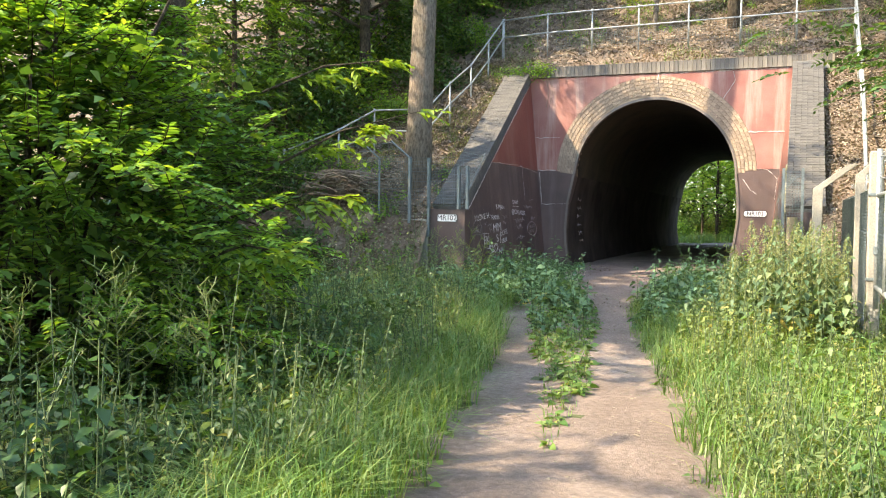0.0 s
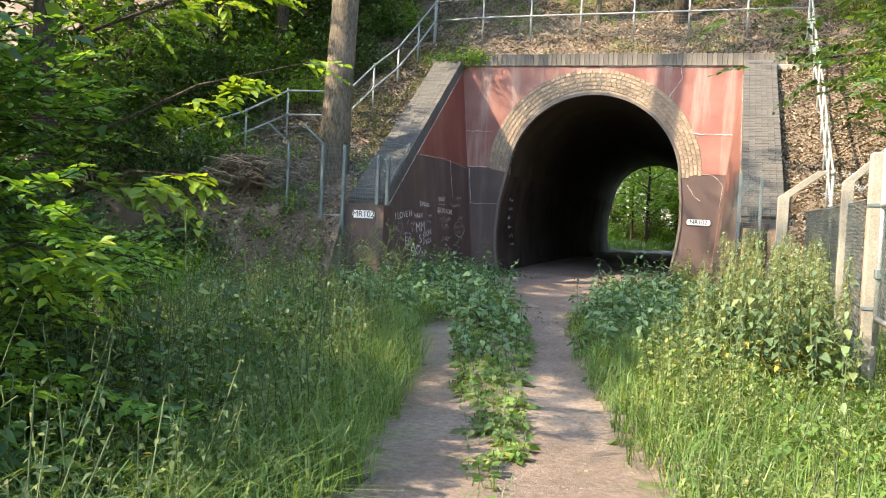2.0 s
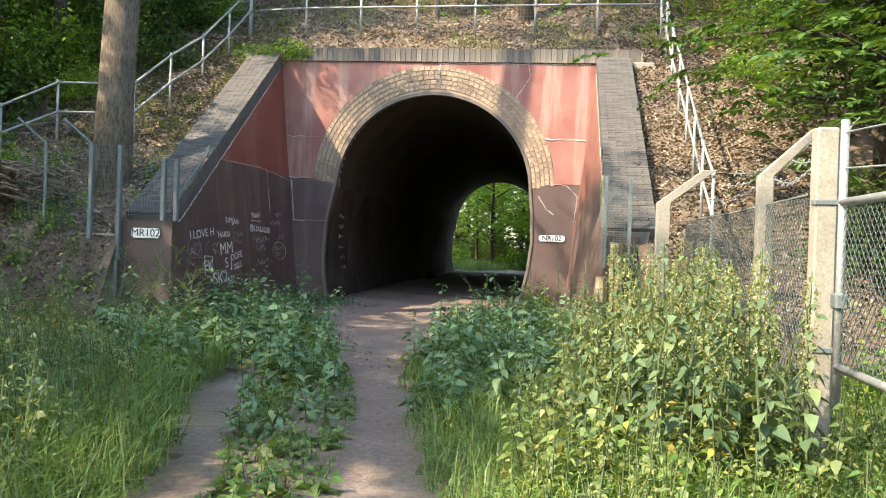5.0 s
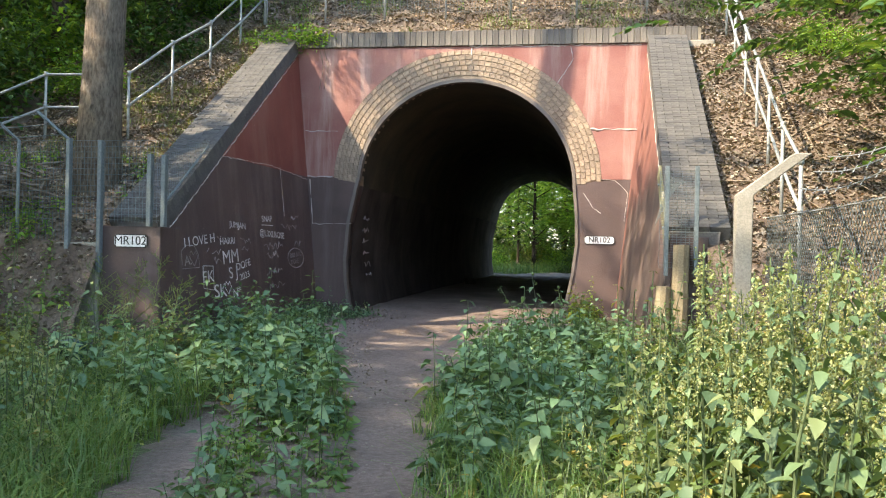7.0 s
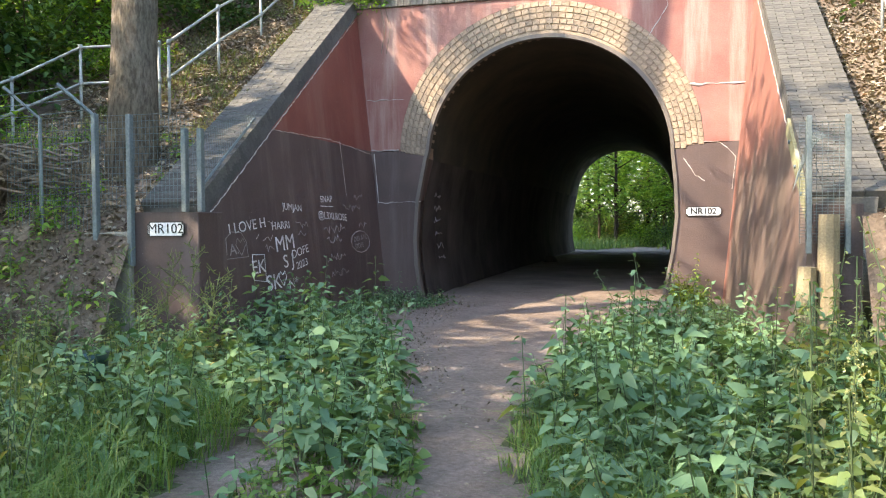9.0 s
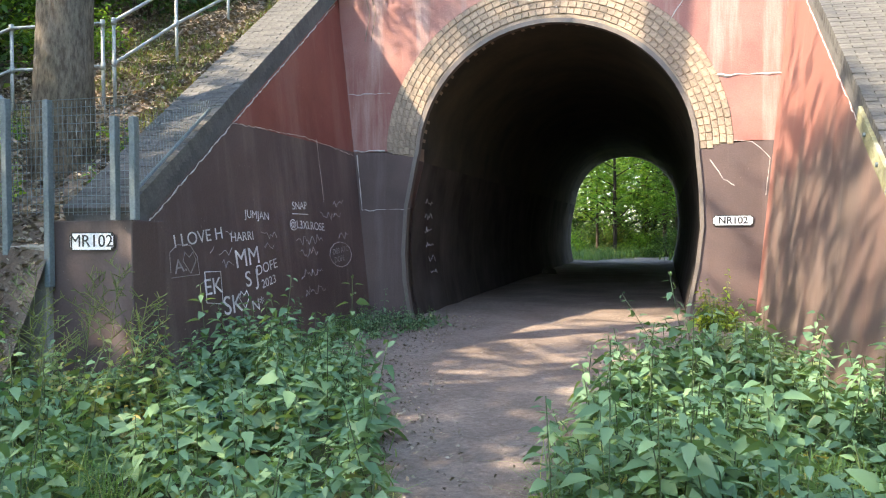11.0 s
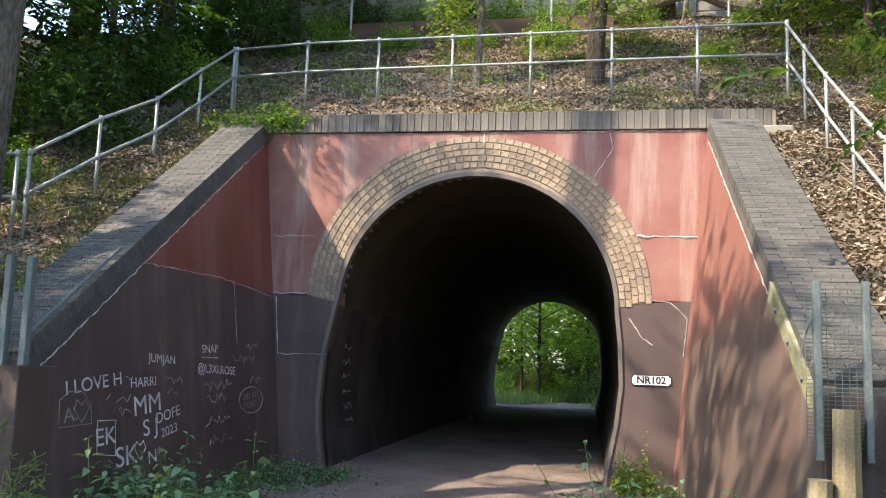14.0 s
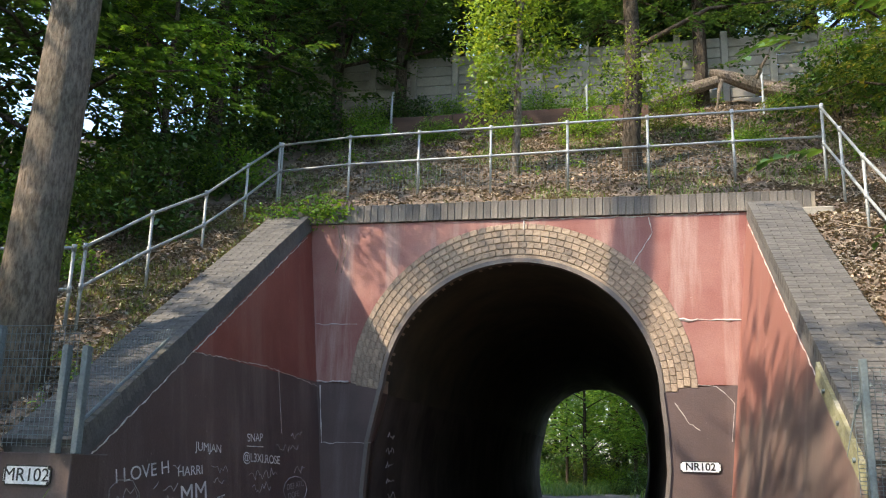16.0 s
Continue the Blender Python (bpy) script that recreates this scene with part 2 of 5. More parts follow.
def soil_material():
    """Trodden earth: pale dust with grit, darker damp patches."""
    m, t, b = shader("trodden_earth")
    col = ramp(t, noise_tex(t, 0.8, detail=6), [(0.3, (0.155, 0.115, 0.092)), (0.55, (0.235, 0.18, 0.148)), (0.75, (0.30, 0.24, 0.2))])
    grit = noise_tex(t, 17, detail=8, rough=0.75)
    col = mix(t, 1.0, col, ramp(t, grit, [(0.32, (0.6, 0.58, 0.55)), (0.68, (1.3, 1.3, 1.3))]), "MULTIPLY")
    stones = ramp(t, noise_tex(t, 90, detail=1), [(0.66, (1, 1, 1)), (0.72, (1.5, 1.5, 1.5))])
    col = mix(t, 1.0, col, stones, "MULTIPLY")
    link(t, col, b.inputs["Base Color"])
    b.inputs["Roughness"].default_value = 0.95
    bump(t, b, grit, 0.9, 0.035)
    return m


M["soil"] = soil_material()
M["streaked"] = streaked_material()
M["slope"] = rough_material("leafy_soil", [(0.3, (0.075, 0.05, 0.035)), (0.55, (0.15, 0.11, 0.08)), (0.75, (0.24, 0.19, 0.14))], 2.2, 0.95, 28, 0.9, 0.03)
M["verge"] = rough_material("mossy_verge_soil", [(0.3, (0.05, 0.055, 0.025)), (0.55, (0.085, 0.10, 0.035)), (0.75, (0.15, 0.125, 0.08))], 1.4, 0.95, 24, 0.9, 0.03)


# ---- mesh helpers ----
def part(name, bm, material, parent=None, label="", smooth=False):
    me = bpy.data.meshes.new(name)
    bm.to_mesh(me)
    bm.free()
    me.materials.append(M[material])
    if smooth:
        me.polygons.foreach_set("use_smooth", np.ones(len(me.polygons), bool))
    ob = new(name, me)
    if parent:
        ob.parent = parent
    if label:
        ob["label"] = label
    return ob


def shared(name, me, m, parent):
    """One more piece on a mesh that others use too."""
    ob = new(name, me)
    ob.matrix_basis = m
    ob.parent = parent
    return ob


def thing(name, label, category, group="", kind="", at=(0, 0, 0)):
    ob = new(name)
    ob.location = at
    return tagged(ob, label, category, group, kind)


def arrays(name, verts, faces, material, parent=None, label="", category="", kind="", smooth=False):
    me = bpy.data.meshes.new(name)
    verts, faces = np.asarray(verts, np.float32), np.asarray(faces, np.int32)
    k = faces.shape[1]
    me.vertices.add(len(verts))
    me.vertices.foreach_set("co", verts.ravel())
    me.loops.add(faces.size)
    me.loops.foreach_set("vertex_index", faces.ravel())
    me.polygons.add(len(faces))
    me.polygons.foreach_set("loop_start", np.arange(len(faces), dtype=np.int32) * k)
    me.polygons.foreach_set("loop_total", np.full(len(faces), k, np.int32))
    me.update(calc_edges=True)
    me.validate()
    me.materials.append(M[material])
    if smooth:
        me.polygons.foreach_set("use_smooth", np.ones(len(me.polygons), bool))
    ob = new(name, me)
    if parent:
        ob.parent = parent
    return tagged(ob, label, category, "", kind)


def box(bm, lo, hi, bevel=0.0, m=None):
    made = bmesh.ops.create_cube(bm, size=1)["verts"]
    c = [(a + b) / 2 for a, b in zip(lo, hi)]
    s = [b - a for a, b in zip(lo, hi)]
    mat = Matrix.Translation(c) @ Matrix.Diagonal((*s, 1))
    bmesh.ops.transform(bm, matrix=(m @ mat) if m else mat, verts=made)
    if bevel:
        es = {e for v in made for e in v.link_edges}
        bmesh.ops.bevel(bm, geom=list(es), offset=bevel, segments=1, affect="EDGES")


def tube(bm, points, radii, sides=8, caps=True):
    """A round bar through points, with a radius at each."""
    rings = []
    pts = [Vector(p) for p in points]
    for i, p in enumerate(pts):
        d = (pts[min(i + 1, len(pts) - 1)] - pts[max(i - 1, 0)]).normalized()
        u = d.orthogonal().normalized() if abs(d.z) > 0.95 else d.cross(Vector((0, 0, 1))).normalized()
        w = d.cross(u)
        r = radii[i] if hasattr(radii, "__len__") else radii
        rings.append([bm.verts.new(p + (u * math.cos(a) + w * math.sin(a)) * r) for a in (2 * math.pi * k / sides for k in range(sides))])
    for a, b in zip(rings, rings[1:]):
        for k in range(sides):
            bm.faces.new((a[k], a[(k + 1) % sides], b[(k + 1) % sides], b[k]))
    if caps:
        bm.faces.new(rings[0][::-1])
        bm.faces.new(rings[-1])


def prism(bm, outline, front, back):
    """A slab: outline points turned into places by front() and back()."""
    a = [bm.verts.new(front(*p)) for p in outline]
    b = [bm.verts.new(back(*p)) for p in outline]
    bm.faces.new(a)
    bm.faces.new(b[::-1])
    n = len(a)
    for i in range(n):
        bm.faces.new((a[i], b[i], b[(i + 1) % n], a[(i + 1) % n]))
    bmesh.ops.recalc_face_normals(bm, faces=bm.faces)


def wires(segments, r, name, material, parent, label=""):
    """Many thin three-sided wires as one mesh."""
    seg = np.asarray(segments, float)
    p, q = seg[:, 0], seg[:, 1]
    d = q - p
    d /= np.linalg.norm(d, axis=1)[:, None]
    ref = np.where(np.abs(d[:, 2:3]) > 0.9, np.array([[1.0, 0, 0]]), np.array([[0, 0, 1.0]]))
    u = np.cross(d, ref)
    u /= np.linalg.norm(u, axis=1)[:, None]
    w = np.cross(d, u)
    vs = []
    for end in (p, q):
        for a in (0, 2.094, 4.189):
            vs.append(end + r * (u * math.cos(a) + w * math.sin(a)))
    v = np.stack(vs, 1).reshape(-1, 3)
    base = np.arange(len(seg))[:, None] * 6
    f = np.concatenate([base + np.array([[k, (k + 1) % 3, 3 + (k + 1) % 3, 3 + k]]) for k in range(3)])
    return arrays(name, v, f, material, parent, label)


def leaves(centres, size, tilt=0.6, narrow=0.5, up=None, r=rng):
    """Arrays of folded four-sided leaves lying about the given centres."""
    n = len(centres)
    ang = r.uniform(0, 2 * np.pi, n)
    d = np.stack([np.cos(ang), np.sin(ang), r.normal(-0.25, 0.45, n)], 1)
    d /= np.linalg.norm(d, axis=1)[:, None]
    nrm = np.stack([r.normal(0, tilt, n), r.normal(0, tilt, n), np.ones(n)], 1)
    side = np.cross(d, nrm)
    side /= np.linalg.norm(side, axis=1)[:, None] + 1e-9
    nn = np.cross(side, d)
    s = (size * r.uniform(0.6, 1.25, n))[:, None]
    base = centres - d * s * 0.5
    tip = centres + d * s * 0.5 - nn * s * 0.1
    left = centres - d * s * 0.06 + side * s * narrow * 0.5 + nn * s * 0.1
    right = centres - d * s * 0.06 - side * s * narrow * 0.5 + nn * s * 0.1
    v = np.stack([base, left, tip, right], 1).reshape(-1, 3)
    f = np.arange(n)[:, None] * 4 + np.array([[0, 1, 2, 3]])
    return v, f


def sprays(n_clumps, per, spread, flat, place, r=rng):
    """Leaf centres gathered in flat sprays round clump centres given by place(n)."""
    c = place(n_clumps)
    k = np.repeat(c, per, 0)
    off = r.normal(0, 1, (len(k), 3)) * np.array([spread, spread, spread * flat])
    off[:, 2] -= 0.35 * (off[:, 0] ** 2 + off[:, 1] ** 2) / spread
    return k + off


# ---- ground ----
def path_right(y):
    return np.interp(y, [-30, -20, -16.4, -12.9, -11, -7.4, -5, -4, -3, -1, 40], [4.6, 2.75, 2.2, 1.42, 1.08, 0.28, 0.05, -0.2, -0.25, 0, 0])


def path_left(y):
    return np.interp(y, [-30, -20, -18.4, -16.6, -13.5, -11.7, -9.5], [3.4, 1.98, 1.56, 1.12, 0.25, -0.35, -1.0])


def half_right(y):
    return np.interp(y, [-30, -20, -16, -12, -9, -7.4, -5, -4, -3, -1], [0.6, 0.55, 0.37, 0.28, 0.36, 0.55, 1.25, 1.75, 2.1, 2.4])


def half_left(y):
    return np.interp(y, [-30, -20, -16, -13.5, -11.5, -10.2, -9.6], [0.6, 0.42, 0.28, 0.2, 0.28, 0.2, 0.0])


def ground_z(x, y):
    z = np.interp(y, [-60, -10, -5, -1, 3, 60], [-0.42, -0.42, -0.32, -0.2, -0.16, -0.12])
    dist = np.minimum(np.abs(x - path_right(y)) - half_right(y), np.where(y < -9.7, np.abs(x - path_left(y)) - half_left(y), 9))
    verge = np.where(y < 0.2, np.clip(dist, 0, 0.5) * 0.16 + np.clip(np.abs(x) - 6, 0, 10) * 0.05, 0)
    return z + verge + 0.02 * np.sin(x * 3.1 + y * 1.7) * np.sin(y * 2.3)


def slope_z(x, y):
    """The railway bank's height."""
    top = np.where(y < 9.6, 5.15 + 0.6 * y, np.where(y < 18, 10.91, 10.91 - 0.72 * (y - 18)))
    toe = np.clip((np.abs(x) - 4.0) / 0.7, 0, 1) * (x > 0)
    top = top - np.where(y < -6.6, (1 - toe) * 1.3 * (-6.6 - y), 0)
    rough = 0.06 * np.sin(x * 1.9 + y) * np.sin(y * 2.1 - x * 0.7) + 0.03 * np.sin(x * 6.3) * np.sin(y * 5.1)
    return top + rough


def sheet(name, xs, ys, fn, material, label, category, parent=None):
    X, Y = np.meshgrid(xs, ys)
    v = np.stack([X.ravel(), Y.ravel(), fn(X, Y).ravel()], 1)
    nx = len(xs)
    i, j = np.meshgrid(np.arange(nx - 1), np.arange(len(ys) - 1))
    a = (j * nx + i).ravel()
    f = np.stack([a, a + 1, a + nx + 1, a + nx], 1)
    return arrays(name, v, f, material, parent, label, category, "structure", smooth=True)


fine_x = np.concatenate([[-900, -200, -60], np.arange(-20, -6, 1.0), np.arange(-6, 6, 0.12), np.arange(6, 20, 1.0), [60, 200, 900]])
fine_y = np.concatenate([[-900, -200, -60], np.arange(-32, -26, 1.0), np.arange(-26, 4, 0.16), np.arange(4, 60, 2.0), [120, 300, 900]])
earth = sheet("ground", fine_x, fine_y, ground_z, "soil", "trodden pale earth track with gritty dust and bare ruts", "ground")
earth.data.materials.append(M["verge"])
mid = np.empty(len(earth.data.polygons) * 3, np.float32)
earth.data.polygons.foreach_get("center", mid)
mx, my = mid.reshape(-1, 3)[:, 0], mid.reshape(-1, 3)[:, 1]
wave = 0.1 * np.sin(mx * 7 + my * 3) + 0.08 * np.sin(my * 9)
off = (np.abs(mx - path_right(my)) > half_right(my) + 0.12 + wave) & ((my > -9.6) | (np.abs(mx - path_left(my)) > half_left(my) + 0.12 + wave)) & (my < -0.5)
beyond = (my > 27.5) & (np.abs(mx - 0.5 * (my - 27) + 0.5) > 1.3)
inside_ruts = (mx > path_left(my) + half_left(my)) & (mx < path_right(my) - half_right(my)) & (my > -19) & (my < -9)
earth.data.polygons.foreach_set("material_index", ((off & ~inside_ruts) | beyond).astype(np.int32))


def bank(name, xs, ys):
    return sheet(name, xs, ys, slope_z, "slope", "steep railway bank of brown soil under dry leaf litter", "bank")


bank("ground_bank_1", np.concatenate([np.arange(-60, -8, 4.0), np.arange(-8, -3.85, 0.25), [-3.9]]), np.concatenate([np.arange(-9.6, 0.4, 0.2), [0.35]]))
bank("ground_bank_2", np.linspace(-3.9, -3.45, 4), np.concatenate([np.arange(-6.4, 0.3, 0.2), [0.35]]))
bank("ground_bank_3", np.concatenate([[3.9], np.arange(4.0, 8, 0.25), np.arange(8, 60, 4.0)]), np.concatenate([np.arange(-9.6, 0.4, 0.2), [0.35]]))
bank("ground_bank_4", np.linspace(3.62, 3.9, 4), np.concatenate([np.arange(-6.4, 0.3, 0.2), [0.35]]))
bank("ground_bank_5", np.concatenate([np.arange(-60, -10, 4.0), np.arange(-10, 10.1, 0.3), np.arange(12, 61, 4.0)]), np.concatenate([np.arange(0.35, 10, 0.25), np.arange(10, 26.2, 1.0), [26.2]]))

# ---- portal ----
BATTER = 0.1


def side_x(z):
    return 3.0 + BATTER * z


def wing_x(s, y, z):
    """The face of a wing wall; the one with the timber posts splays a little."""
    return s * (side_x(z) + (0.052 * -y if s > 0 else 0.0))


ARC_Z, R_IN, R_OUT, CROWN = 2.41, 2.2, 2.68, 4.54
prof = [(2.0, -0.6), (2.06, 0.0), (2.2, 0.7), (2.27, 1.3), (2.25, 1.9), (2.2, ARC_Z)]     # half the opening, upwards
left_prof = [(2.22, -0.6), (2.36, 0.0), (2.43, 0.45), (2.45, 0.9), (2.4, 1.65), (2.24, ARC_Z)]     # its worn far side
arch = [(R_IN * math.cos(a), ARC_Z + (CROWN - ARC_Z) * math.sin(a)) for a in (math.pi * k / 40 for k in range(1, 40))]
section = prof + arch + [(-x, z) for x, z in left_prof[::-1]]
portal = thing("wall_portal", "painted brick tunnel portal, dull red above and dark brown below", "tunnel portal", kind="structure")
STEP = 2.56
for s in (1, -1):
    bm = bmesh.new()
    out = [(s * x, z) for x, z in (prof if s > 0 else left_prof)[:-1]] + [(s * 2.2, ARC_Z + 0.03), (s * 2.685, STEP - 0.01), (s * 2.685, STEP), (s * side_x(STEP), STEP), (s * side_x(-0.6), -0.6)]
    prism(bm, out, lambda x, z: (x, 0.0, z), lambda x, z: (x, 0.55, z))
    part("lower_panel", bm, "brown", portal, "dark brown painted masonry")
bm = bmesh.new()                                   # spandrel round the arch ring
top_z = 5.19
outer, inner = [], []
for k in range(49):
    a = math.pi * k / 48
    inner.append((R_OUT * math.cos(a), ARC_Z + 0.12 + (CROWN + 0.36 - ARC_Z) * math.sin(a)))
    dx, dz = math.cos(a), math.sin(a)
    reach = min((top_z - STEP) / dz if dz > 1e-6 else 1e9, 1e9)
    x = dx * reach
    if abs(x) > side_x(top_z):
        q = abs(dz / dx) if dx else 0
        zz = STEP + q * side_x(STEP) / max(1e-6, 1 - q * BATTER)
        zz = min(zz, top_z)
        outer.append((math.copysign(side_x(zz), dx), zz))
    else:
        outer.append((x, top_z))
fv = [[(bm.verts.new((x, y, z)), bm.verts.new((u, y, w))) for (x, z), (u, w) in zip(inner, outer)] for y in (0.0, 0.55)]
for k in range(48):
    (a, b), (c, d) = fv[0][k], fv[0][k + 1]
    bm.faces.new((a, b, d, c))
    (e, f), (g, h) = fv[1][k], fv[1][k + 1]
    bm.faces.new((e, g, h, f))
    bm.faces.new((b, f, h, d))
    bm.faces.new((a, c, g, e))
bmesh.ops.recalc_face_normals(bm, faces=bm.faces)
part("spandrel", bm, "red", portal, "dull red painted masonry with pale lime runs")
for s in (1, -1):
    bm = bmesh.new()
    prism(bm, [(s * 2.7, 4.5), (s * side_x(4.5), 4.5), (s * side_x(5.19), 5.19), (s * 2.7, 5.19)], lambda x, z: (x, 0.004, z), lambda x, z: (x, 0.5, z))
    part("spandrel_corner", bm, "red", portal)
bm = bmesh.new()                                   # bedding behind the ring's bricks
ring_in = [(R_IN * math.cos(a), ARC_Z + (CROWN - ARC_Z) * math.sin(a)) for a in (math.pi * k / 48 for k in range(49))]
vs = [[(bm.verts.new((x, y, z)), bm.verts.new((u, y, w))) for (x, z), (u, w) in zip(ring_in, inner)] for y in (0.004, 0.5)]
for k in range(48):
    bm.faces.new((vs[0][k][0], vs[0][k][1], vs[0][k + 1][1], vs[0][k + 1][0]))
    bm.faces.new((vs[0][k][0], vs[0][k + 1][0], vs[1][k + 1][0], vs[1][k][0]))
part("ring_bed", bm, "ring", portal)
bm = bmesh.new()                                   # cream edge of the opening
edge = section
for k in range(len(edge) - 1):
    (x, z), (u, w) = edge[k], edge[k + 1]
    c = [bm.verts.new(p) for p in ((x, -0.03, z), (u, -0.03, w), (u * 0.975, -0.03, 0.06 + (w - 0.06) * 0.985), (x * 0.975, -0.03, 0.06 + (z - 0.06) * 0.985))]
    d = [bm.verts.new((v.co.x, 0.12, v.co.z)) for v in c]
    bm.faces.new(c)
    bm.faces.new((c[3], c[2], d[2], d[3]))
    bm.faces.new((c[0], d[0], d[1], c[1]))
bmesh.ops.recalc_face_normals(bm, faces=bm.faces)
part("arch_edge", bm, "grey", portal, "worn pale edge of the arch")

LENGTH = 26.65
lining = thing("wall_lining", "unlit brick tunnel lining with gloom put in its dark colour, dark painted low down", "tunnel", kind="structure")
for name, mat_key, ks in (("vault", "tunnel_dark", range(5, len(section) - 6)), ("side_wall", "dark_lining", range(0, 5)), ("side_wall", "dark_lining", range(len(section) - 6, len(section) - 1))):
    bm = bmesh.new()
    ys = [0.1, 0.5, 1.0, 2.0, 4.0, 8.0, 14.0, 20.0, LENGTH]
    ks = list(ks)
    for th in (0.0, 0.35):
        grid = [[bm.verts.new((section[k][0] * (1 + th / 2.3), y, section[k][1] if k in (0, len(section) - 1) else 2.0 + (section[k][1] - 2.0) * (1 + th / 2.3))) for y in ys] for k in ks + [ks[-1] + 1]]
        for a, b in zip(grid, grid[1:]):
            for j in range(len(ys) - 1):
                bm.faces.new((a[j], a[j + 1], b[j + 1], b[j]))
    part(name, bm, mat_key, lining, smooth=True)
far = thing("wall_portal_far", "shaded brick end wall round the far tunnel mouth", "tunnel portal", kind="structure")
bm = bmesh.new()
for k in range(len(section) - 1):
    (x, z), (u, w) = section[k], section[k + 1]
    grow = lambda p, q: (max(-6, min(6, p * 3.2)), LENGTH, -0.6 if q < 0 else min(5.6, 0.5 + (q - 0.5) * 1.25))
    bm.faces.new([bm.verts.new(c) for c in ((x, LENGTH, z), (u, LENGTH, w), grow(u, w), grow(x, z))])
part("end_wall", bm, "tunnel_dark", far)

# wing walls, their piers and sloping copings
for s, wname in ((-1, "wall_wing_left"), (1, "wall_wing_right")):
    wing = thing(wname, "battered wing wall, red paint above and dark brown paint with chalk marks below" if s < 0 else "battered wing wall with streaked red and brown paint", "wing wall", kind="structure")
    yq = (5.12 - STEP) / 0.6
    low = [(0, -0.7), (0, STEP), (-yq, STEP), (-6.5, 1.22), (-6.5, -0.7)]
    high = [(0, STEP), (0, 5.12), (-yq, STEP)]
    for outline, key, nm in ((low, "brown", "lower_wall"), (high, "red", "upper_wall")):
        bm = bmesh.new()
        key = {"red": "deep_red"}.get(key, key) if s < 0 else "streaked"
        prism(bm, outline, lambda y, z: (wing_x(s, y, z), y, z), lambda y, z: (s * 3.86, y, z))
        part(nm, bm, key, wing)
    bm = bmesh.new()
    a = 3.06 if s < 0 else 3.48
    box(bm, (min(s * a, s * 3.92), -6.56, -0.7), (max(s * a, s * 3.92), -6.0, 1.37), 0.01)
    part("pier", bm, "brown", wing)
    if s < 0:
        bm = bmesh.new()
        box(bm, (-4.55, -6.62, -0.7), (-3.925, -6.1, 1.15), 0.02)
        part("pier_extension", bm, "concrete", wing, "bare chipped concrete pier")


# ---- handrails ----
def railing(name, label, runs, group="handrails on the bank"):
    """Posts with two rails; runs: lists of (x, y, z at the foot, height)."""
    r = thing(name, label, "handrail", group)
    for run in runs:
        for x, y, z, h in run:
            bm = bmesh.new()
            tube(bm, [(x, y, z - 0.25), (x, y, z + h)], 0.024, 10)
            post = part("post", bm, "galv", r, smooth=True)
            for f in (0.5, 1.0):
                bm = bmesh.new()
                tube(bm, [(x, y, z + h * f - 0.045), (x, y, z + h * f + 0.045)], 0.034, 10)
                part("clamp", bm, "galv", post, smooth=True)
        for f in (0.5, 1.0):
            bm = bmesh.new()
            tube(bm, [(x, y, z + h * f) for x, y, z, h in run], 0.022, 10)
            part("rail", bm, "galv", r, smooth=True)
    return r


top_run = [(-4.88, 1.72, 6.25, 1.07)] + [(x, 1.72, 6.31 + 0.02 * k, 1.1) for k, x in enumerate((-3.49, -2.12, -0.74, 0.68, 2.11, 3.57))] + [(5.06, 1.72, 6.4, 1.13)]
upper = railing("handrail", "galvanised tube handrail along the bank above the portal", [top_run])
railing("handrail", "galvanised tube handrail climbing the bank beside steps", [[(-5.15, -3.74, 2.9, 1.07), (-5.08, -2.35, 3.7, 1.1), (-4.97, -1.0, 4.45, 1.06), (-4.9, 0.3, 5.27, 1.15), (-4.88, 1.6, 6.2, 1.08)]])
railing("handrail", "galvanised tube handrail of a landing beside a tree", [[(-5.3, -3.76, 2.85, 1.1), (-6.6, -3.85, 2.85, 1.1), (-7.3, -4.5, 2.4, 1.0), (-8.3, -5.5, 1.8, 1.0)]])
railing("handrail", "galvanised tube handrail running down the bank to the fence", [[(5.03, 1.6, 6.15, 1.3), (5.02, 0.4, 5.4, 1.2), (5.0, -0.9, 4.55, 1.15), (5.0, -2.1, 3.75, 1.15), (4.98, -3.35, 2.98, 1.15), (4.93, -4.6, 2.4, 1.05), (4.88, -5.8, 1.75, 1.05), (4.8, -7.2, 1.12, 1.1)]])


# low wire netting under the upper handrail
seg = [((x, 1.69, 6.3), (x, 1.69, 6.8)) for x in np.arange(-3.2, 3.6, 0.08)] + [((-3.2, 1.69, z), (3.56, 1.69, z)) for z in np.arange(6.34, 6.82, 0.08)]
wires(seg, 0.0028, "wire_netting", "dull_galv", upper)["kind"] = "stuff"


# ---- signs ----
def lettering(body, size, depth=0.002, heavy=0.0):
    c = bpy.data.curves.new("lettering", "FONT")
    c.body, c.size, c.extrude, c.offset, c.align_x, c.align_y = body, size, depth, heavy, "CENTER", "CENTER"
    ob = new("lettering", c)
    bpy.context.view_layer.update()
    me = bpy.data.meshes.new_from_object(ob.evaluated_get(bpy.context.evaluated_depsgraph_get()))
    bpy.data.objects.remove(ob)
    return me


